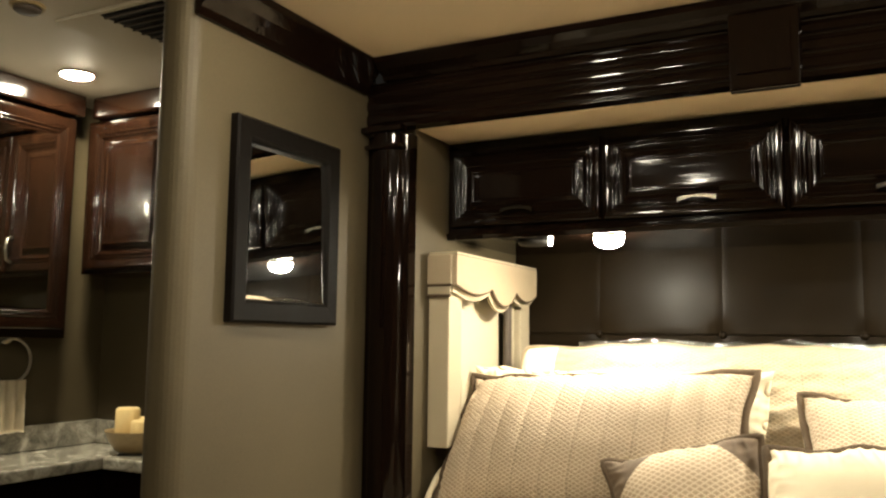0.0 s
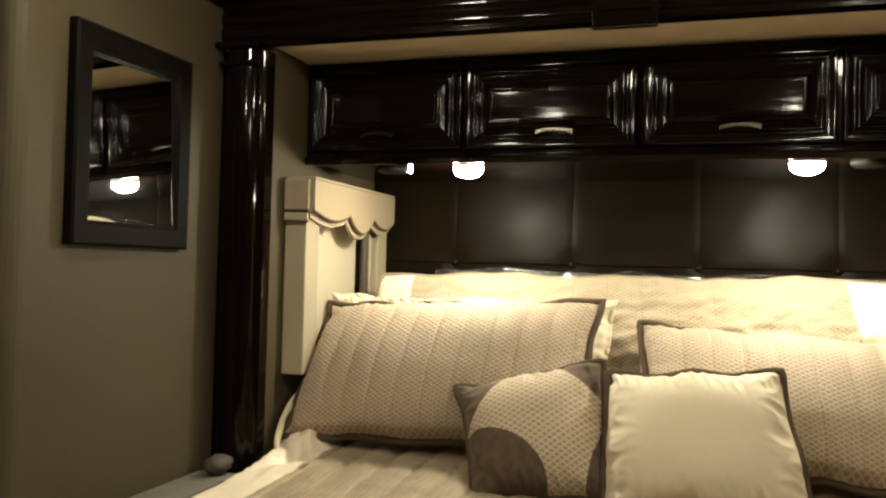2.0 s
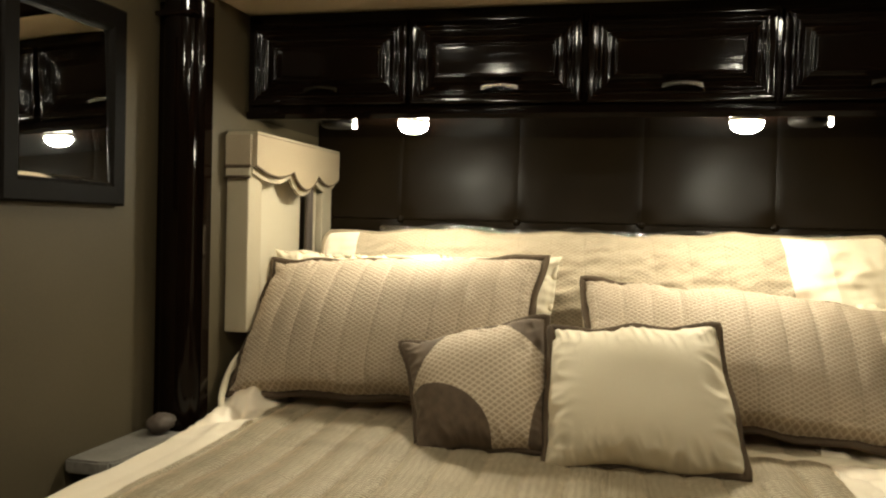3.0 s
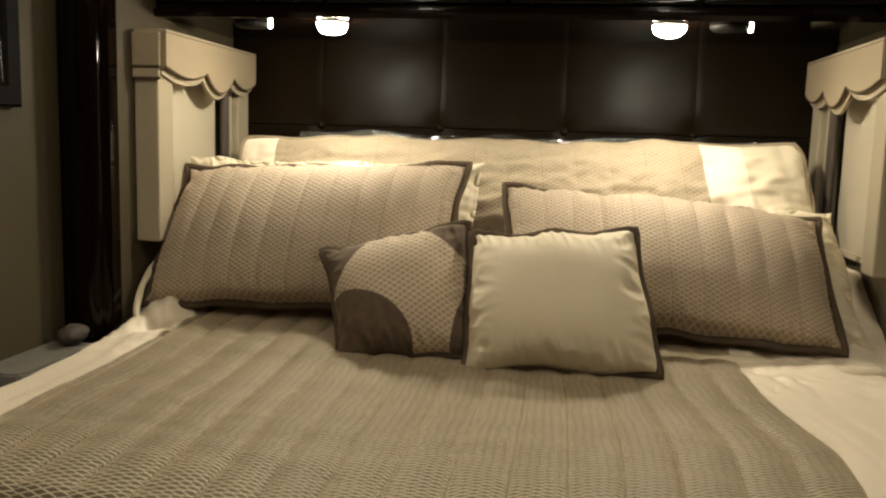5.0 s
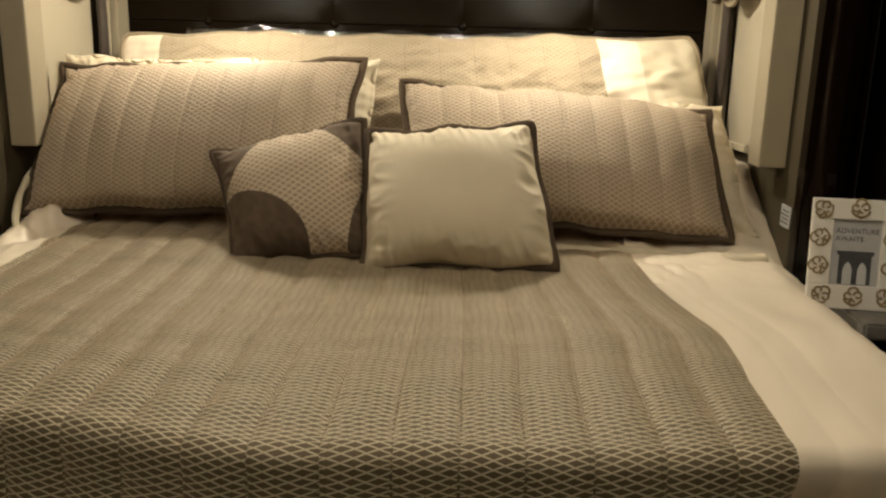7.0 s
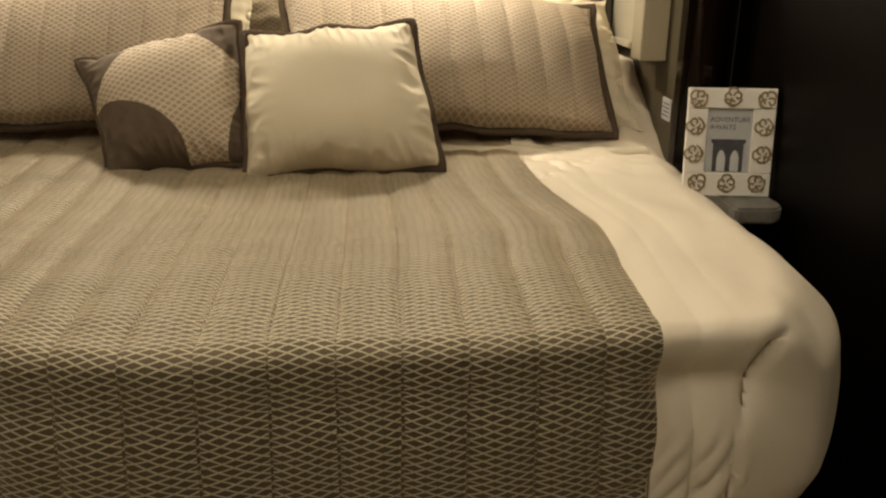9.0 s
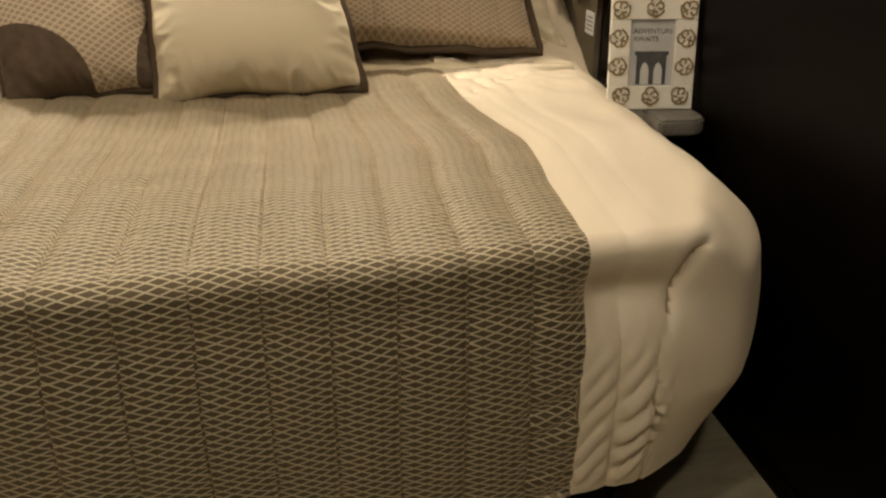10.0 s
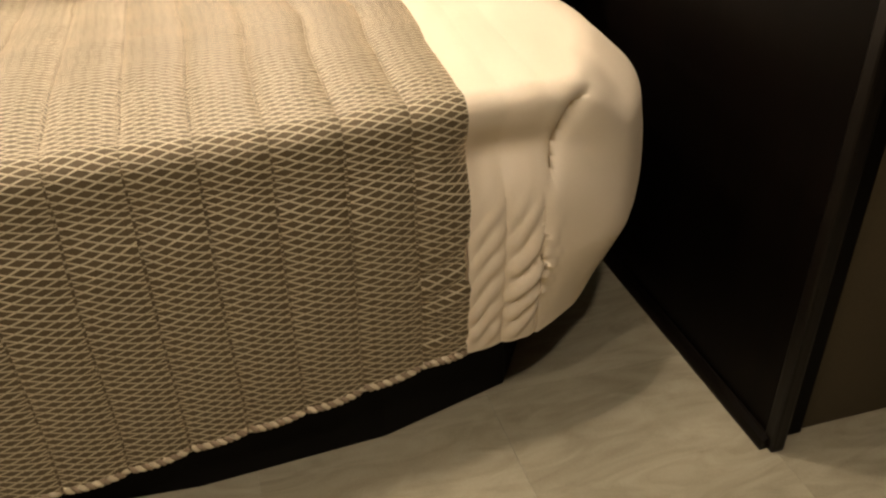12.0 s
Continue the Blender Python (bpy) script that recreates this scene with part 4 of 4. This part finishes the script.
# ---- beside the bed ----
def bedside_shelf(side):
    if side > 0:
        arc = [(0.974 + 0.045 * math.cos(radians(a)), 1.85 + 0.045 * math.sin(radians(a))) for a in range(-90, 1, 15)]
        pts = [(0.88, 2.13), (0.88, 1.805)] + [(p[0] - 0.016, p[1] - 0.005) for p in arc] + [(1.004, 2.13)]
    else:
        pts = [(-1.455, 2.13), (-1.455, 1.79), (-1.36, 1.79), (-1.33, 1.80), (-1.315, 1.83), (-1.31, 2.13)]
    t = thing("bedside_shelf", (sum(p[0] for p in pts) / len(pts), 2.0, 0.612), "grey stone-topped bedside shelf on the wall", "shelf", "bedside shelves")
    part("top", prism(pts, "z", 0.612, 0.65, 0.006), M["shelf_stone"], t)
    x0, x1 = min(p[0] for p in pts) + 0.01, max(p[0] for p in pts) - 0.02
    part("cupboard", box((x0, 1.86, 0.0), (x1, 2.128, 0.611), 0.004), M["espresso_up"], t)


def picture_frame():
    """A white frame with gold scrolls round a grey print, leaning back a little."""
    t = thing("picture_frame", (0.893, 1.91, 0.651), "white picture frame with gold scroll ornaments on the shelf", "picture frame")
    m = pose(0.893, 1.905, 0.652, -8, 0, -7)
    W, H = 0.205, 0.255
    fx0, fx1, fz0, fz1 = -0.055, 0.052, 0.055, 0.208

    def put(name, bm, mat, parent=t, label=""):
        bmesh.ops.transform(bm, matrix=m, verts=bm.verts)
        return part(name, bm, mat, parent, label)
    bm = bmesh.new()
    for lo, hi in (((-W / 2, 0, 0), (W / 2, 0.014, fz0)), ((-W / 2, 0, fz1), (W / 2, 0.014, H)), ((-W / 2, 0, fz0 + 0.0002), (fx0, 0.014, fz1 - 0.0002)), ((fx1, 0, fz0 + 0.0002), (W / 2, 0.014, fz1 - 0.0002))):
        box(lo, hi, 0.0015, 1, bm)
    moulding = put("moulding", bm, M["white"])
    put("back_board", box((fx0 - 0.02, 0.0145, fz0 - 0.02), (fx1 + 0.02, 0.018, fz1 + 0.02)), M["black"])
    pr = put("print", box((fx0, 0.008, fz0), (fx1, 0.014, fz1)), M["print"], t, "grey print of an arched stone bridge tower")
    # the tower with its two pointed arches
    tower = [(-0.036, 0.058), (-0.036, 0.125), (-0.041, 0.127), (-0.041, 0.135), (0.040, 0.135), (0.040, 0.127), (0.035, 0.125), (0.035, 0.058)]
    put("tower", prism(tower, "y", 0.0066, 0.0078), M["print_dark"], pr)
    for cx in (-0.016, 0.016):
        arch = [(cx - 0.010, 0.0585), (cx - 0.010, 0.092), (cx - 0.006, 0.104), (cx, 0.110), (cx + 0.006, 0.104), (cx + 0.010, 0.092), (cx + 0.010, 0.0585)]
        put("arch", prism(arch, "y", 0.0058, 0.0065), M["print_pale"], pr)
    for text, x, z, size in (("ADVENTURE", -0.047, 0.176, 0.0165), ("AWAITS", -0.047, 0.158, 0.0165)):
        cu = bpy.data.curves.new("lettering", "FONT")
        cu.body, cu.size, cu.extrude = text, size, 0.0003
        tmp = new("lettering_source", cu)
        bpy.context.view_layer.update()
        me = bpy.data.meshes.new_from_object(tmp.evaluated_get(bpy.context.evaluated_depsgraph_get()))
        bpy.data.objects.remove(tmp)
        bm = bmesh.new()
        bm.from_mesh(me)
        bpy.data.meshes.remove(me)
        bmesh.ops.transform(bm, matrix=pose(x, 0.0075, z, 90, 0, 0), verts=bm.verts)
        put("lettering", bm, M["print_dark"], pr)
    spots = [(-0.078, 0.228, 45), (0.0, 0.232, 0), (0.078, 0.228, -45), (-0.080, 0.165, 90), (-0.080, 0.10, 90), (0.080, 0.165, 90), (0.080, 0.10, 90), (-0.072, 0.03, -45), (0.0, 0.028, 0), (0.072, 0.03, 45)]
    for x, z, turn in spots:
        bm = bmesh.new()
        c, s = math.cos(radians(turn)), math.sin(radians(turn))
        for cx, cz, r, a0, a1 in ((-0.011, 0.005, 0.0105, 0, 330), (0.011, 0.005, 0.0105, -150, 180), (0.0, -0.011, 0.009, 20, 340), (0.0, 0.005, 0.0215, 200, 340), (0.0, 0.012, 0.012, 10, 170)):
            pts = []
            for k in range(13):
                a = radians(a0 + (a1 - a0) * k / 12)
                rr = r * (0.45 + 0.55 * k / 12) if r < 0.011 else r
                px, pz = cx + rr * math.cos(a), cz + rr * math.sin(a)
                pts.append((x + c * px - s * pz, -0.001, z + s * px + c * pz))
            tube(pts, 0.0025, seg=6, bm=bm)
        put("scroll", bm, M["ornament"], moulding)


def wall_mirror():
    y0, y1, z0, z1 = 1.540, 1.996, 1.300, 1.832
    t = thing("wall_mirror", (WL, (y0 + y1) / 2, z0), "rectangular mirror framed in charcoal leather on the partition", "mirror")
    x, f = WL + 0.002, 0.062

    bm = bmesh.new()
    steps = [(0, 0), (0, 0.022), (0.006, 0.028), (f - 0.012, 0.026), (f - 0.004, 0.020), (f, 0.012), (f, 0)]
    rings = [[bm.verts.new((x + h, y0 + s, z0 + s)), bm.verts.new((x + h, y1 - s, z0 + s)), bm.verts.new((x + h, y1 - s, z1 - s)), bm.verts.new((x + h, y0 + s, z1 - s))] for s, h in steps]
    for r, q in zip(rings, rings[1:]):
        for k in range(4):
            bm.faces.new((r[k], r[(k + 1) % 4], q[(k + 1) % 4], q[k]))
    bmesh.ops.recalc_face_normals(bm, faces=bm.faces[:])
    part("frame", bm, M["frame_leather"], t)
    bm = bmesh.new()
    a, b, c, d = y0 + f - 0.002, y1 - f + 0.002, z0 + f - 0.002, z1 - f + 0.002
    steps = [(0, 0.002), (0, 0.0090), (0.010, 0.0102)]
    # the glass sits slightly askew in its frame
    def seat(h, y, z):
        return bm.verts.new((x + h + 0.019 * (y - (a + b) / 2) - 0.031 * (z - (c + d) / 2), y, z))
    rings = [[seat(h, a + s, c + s), seat(h, b - s, c + s), seat(h, b - s, d - s), seat(h, a + s, d - s)] for s, h in steps]
    for r, q in zip(rings, rings[1:]):
        for k in range(4):
            bm.faces.new((r[k], r[(k + 1) % 4], q[(k + 1) % 4], q[k]))
    bm.faces.new(rings[-1])
    bmesh.ops.recalc_face_normals(bm, faces=bm.faces[:])
    part("glass", bm, M["mirror"], t, "silvered glass with bevelled edge")


def folded_cloth():
    """A rolled brown cloth on the shelf beside the partition."""
    bm = bmesh.new()
    bmesh.ops.create_uvsphere(bm, u_segments=24, v_segments=16, radius=1)
    for v in bm.verts:
        k = 1 + 0.18 * noise.noise(v.co * 2.2)
        v.co = Vector((-1.372 + 0.036 * k * v.co.x, 2.095 + 0.05 * k * v.co.y, 0.680 + 0.028 * k * max(-0.95, v.co.z)))
    tagged(part("rolled_cloth", bm, M["curtain"], smooth=True), "crumpled dark brown cloth lying on the bedside shelf", "cloth")


def wall_plate():
    """A small white printed plate on the alcove wall beside the mattress."""
    t = thing("wall_plate", (XR - 0.001, 2.275, 0.79), "small white printed plate on the alcove wall", "sign")
    part("plate", box((XR - 0.005, 2.252, 0.765), (XR - 0.001, 2.318, 0.825), 0.001, 1), M["print"], t)
    for k in range(4):
        part("print_bar", box((XR - 0.0058, 2.258, 0.776 + k * 0.011), (XR - 0.0052, 2.312 - 0.008 * (k % 2), 0.780 + k * 0.011)), M["print_dark"], t)


def sheet_roll(points, radius, label):
    pts = [Vector(p) for p in points]
    fine = []
    for a, b in zip(pts, pts[1:]):
        for k in range(12):
            fine.append(a.lerp(b, k / 12))
    for _ in range(6):
        fine = [fine[0]] + [(fine[i - 1] + fine[i] * 2 + fine[i + 1]) / 4 for i in range(1, len(fine) - 1)] + [fine[-1]]
    ob = part("bed_sheet", tube(fine, radius, seg=14, wobble=0.5), M["cream"], smooth=True)
    tagged(ob, label, "bedding")


def ceiling_lamp(x, y, glow_name, deep=1.0):
    t = thing("ceiling_lamp", (x, y, ZC), "lit round ceiling lamp with nickel rim", "lamp", "ceiling lamps")
    part("rim", turned([(0.062, 0.0), (0.062, -0.004), (0.056, -0.006), (0.052, -0.003)], 36, (x, y, ZC)), M["steel"], t)
    part("lens", turned([(a, b * deep) for a, b in ((0.052, -0.002), (0.051, -0.012), (0.045, -0.024), (0.033, -0.033), (0.017, -0.038), (0.002, -0.039))], 36, (x, y, ZC)), M[glow_name], t, "glowing frosted glass", True)


bedside_shelf(-1)
bedside_shelf(1)
picture_frame()
wall_mirror()
folded_cloth()
wall_plate()
sheet_roll([(0.14, 2.235, 0.695), (0.40, 2.222, 0.690), (0.62, 2.195, 0.688), (0.73, 2.185, 0.688), (0.79, 2.20, 0.690)], 0.019, "rumpled cream sheet edge under the sham")
sheet_roll([(-1.230, 2.19, 0.69), (-1.262, 2.24, 0.73), (-1.280, 2.31, 0.79), (-1.278, 2.40, 0.85)], 0.010, "rumpled cream sheet edge beside the sham")
for lx, ly in ((-0.90, 1.30), (0.45, 1.30), (-0.90, 0.05), (0.45, 0.05)):
    ceiling_lamp(lx, ly, "ceiling_glow")


# ---- the washroom beyond the partition ----
def washroom():
    ceiling_lamp(-2.40, 1.815, "vanity_glow", 0.3)
    t = thing("vanity", (-2.55, 1.7, 0), "dark vanity with a grey granite counter and backsplash", "vanity")
    part("counter", box((-2.715, 0.6, 0.81), (-2.37, 2.245, 0.85), 0.008), M["granite"], t)
    part("counter_return", box((-2.368, 1.98, 0.81), (-1.58, 2.245, 0.85), 0.008), M["granite"], t)
    part("backsplash", box((-2.718, 0.6, 0.852), (-2.70, 2.245, 0.94), 0.003), M["granite"], t)
    part("backsplash", box((-2.698, 2.23, 0.852), (-1.58, 2.247, 0.94), 0.003), M["granite"], t)
    part("cupboard", box((-2.71, 0.62, 0), (-2.41, 2.24, 0.808), 0.004), M["espresso_up"], t)
    part("cupboard", box((-2.408, 2.02, 0), (-1.58, 2.24, 0.808), 0.004), M["espresso_up"], t)
    c = thing("mirror_cabinet", (-2.72, 1.6, 1.25), "dark cherry medicine cabinet with a mirrored door", "cabinet")
    part("case", box((-2.718, 1.0, 1.25), (-2.62, 2.0, 2.06), 0.003), M["cherry"], c)
    part("crown", box((-2.718, 0.98, 2.062), (-2.585, 2.01, ZC - 0.002), 0.01), M["cherry"], c)

    def turn_door(a, b, z0, z1, rail):
        bm = frame_door(a, b, z0, z1, 0.0, 0.018, rail)
        bmesh.ops.transform(bm, matrix=Matrix.Translation((-2.601, 0, 0)) @ Matrix.Rotation(math.pi / 2, 4, "Z") @ Matrix.Diagonal((1, 1, 1, 1)), verts=bm.verts)
        return bm
    d = part("door", turn_door(1.02, 1.985, 1.28, 2.05, 0.075), M["cherry"], c)
    part("mirror", box((-2.612, 1.094, 1.354), (-2.6105, 1.911, 1.976)), M["mirror"], d)
    w = thing("wall_cupboard", (-2.2, 2.05, 1.485), "dark cherry wall cupboard with a raised-panel door", "cabinet")
    part("case", box((-2.63, 2.062, 1.485), (-1.58, 2.245, 2.06), 0.003), M["cherry"], w)
    part("crown", box((-2.58, 2.03, 2.062), (-1.58, 2.245, ZC - 0.002), 0.01), M["cherry"], w)
    for a, b in ((-2.60, -2.18), (-2.17, -1.75)):
        dr = part("door", frame_door(a, b, 1.50, 2.045, 2.043, 2.061, 0.07), M["cherry"], w)
        part("raised_panel", raised(a + 0.068, b - 0.068, 1.568, 1.977, 2.045), M["cherry"], dr)
        hx = b - 0.035
        part("handle", tube([(hx, 2.042, 1.54), (hx, 2.02, 1.55), (hx, 2.014, 1.59), (hx, 2.02, 1.63), (hx, 2.042, 1.64)], 0.006), M["steel"], dr, "nickel bow handle", True)
    r = thing("towel_ring", (-2.72, 1.84, 1.15), "nickel towel ring on the washroom wall", "towel ring")
    bm = turned([(0.022, 0.0), (0.022, 0.008), (0.010, 0.012), (0.010, 0.03), (0.004, 0.034)], 20)
    bmesh.ops.transform(bm, matrix=pose(-2.719, 1.84, 1.25, 0, 90, 0), verts=bm.verts)
    part("mount", bm, M["steel"], r)
    part("ring", tube([(-2.685, 1.84 + 0.078 * math.cos(a), 1.17 + 0.078 * math.sin(a)) for a in np.linspace(0, 2 * math.pi, 33)[:-1]], 0.005, True), M["steel"], r, "", True)
    bm = bmesh.new()
    g = []
    for i in range(25):
        y = 1.765 + 0.13 * i / 24
        row = []
        for j in range(21):
            z = 1.105 - 0.18 * j / 20
            row.append(bm.verts.new((-2.672 + 0.012 * math.sin(i * 0.9) * (0.3 + j / 20) + 0.003 * noise.noise(Vector((y * 60, z * 60, 0))), y, z - 0.008 * noise.noise(Vector((i * 0.7, j, 1))) * (j == 20))))
        g.append(row)
    for i in range(24):
        for j in range(20):
            bm.faces.new((g[i][j], g[i + 1][j], g[i + 1][j + 1], g[i][j + 1]))
    bmesh.ops.solidify(bm, geom=bm.faces[:], thickness=0.014)
    tagged(part("hand_towel", bm, M["towel"], smooth=True), "cream fringed hand towel hanging in the ring", "towel")
    k = thing("basket", (-2.36, 2.12, 0.852), "shallow tan wicker bowl on the vanity counter", "bowl")
    part("bowl", turned([(0.055, 0.0), (0.075, 0.012), (0.095, 0.045), (0.108, 0.075), (0.112, 0.078), (0.102, 0.072), (0.08, 0.03), (0.03, 0.018)], 36, (-2.36, 2.12, 0.852)), M["ceramic"], k, "", True)
    for x, y, h, rr in ((-2.40, 2.11, 0.155, 0.042), (-2.325, 2.11, 0.115, 0.04), (-2.36, 2.16, 0.12, 0.04)):
        ob = part("rolled_washcloth", turned([(rr * 0.9, 0.03), (rr, 0.04), (rr, h - 0.008), (rr * 0.85, h), (rr * 0.45, h - 0.003), (0.003, h - 0.006)], 24, (x, y, 0.852)), M["candle"], smooth=True)
        tagged(ob, "rolled ivory washcloth standing in the bowl", "washcloth", "washcloths in the bowl")
    sensor = thing("ceiling_sensor", (-2.01, 1.342, ZC), "small tan round sensor on the washroom ceiling", "sensor")
    part("base", turned([(0.046, -0.001), (0.046, -0.006), (0.043, -0.009), (0.036, -0.009)], 28, (-2.01, 1.342, ZC)), M["ceramic"], sensor)
    part("cap", turned([(0.036, -0.0095), (0.034, -0.018), (0.026, -0.023), (0.002, -0.024)], 28, (-2.01, 1.342, ZC)), M["curtain"], sensor, "dark brown domed cap", True)
    v = thing("ceiling_vent", (-1.80, 1.62, ZC), "dark square ceiling vent with louvres", "vent")
    part("frame", box((-2.03, 1.44, ZC - 0.012), (-1.62, 1.83, ZC - 0.001), 0.004), M["bath_ceiling"], v)
    part("duct", box((-1.86, 1.455, ZC - 0.016), (-1.635, 1.70, ZC - 0.0125)), M["black"], v)
    for i in range(7):
        y = 1.465 + i * 0.033
        part("louvre", box((-1.86, y, ZC - 0.022), (-1.635, y + 0.006, ZC - 0.0165), 0.001, 1), M["curtain"], v)


washroom()


# ---- floor ----
fl = structure("floor", (-2.9, -1.66, -0.06), (2.3, YH + 0.1, -0.006), M["grout"], "cream marble-look floor tiles")
size, gap = 0.457, 0.0005
tile_mesh = None
for i in range(-7, 6):
    for j in range(-4, 5):
        x, y = 0.10 + i * size, 0.30 + j * size
        if not (-2.8 < x < 2.2 and -1.6 < y < 2.3):
            continue
        if tile_mesh is None:
            ob = part("tile", box((-size / 2 + gap / 2, -size / 2 + gap / 2, -0.0058), (size / 2 - gap / 2, size / 2 - gap / 2, 0.0), 0.0003, 1), M["tile"])
            tile_mesh = ob.data
        else:
            ob = new("tile", tile_mesh)
        ob.parent = fl
        ob.location = (x + size / 2, y + size / 2, 0)
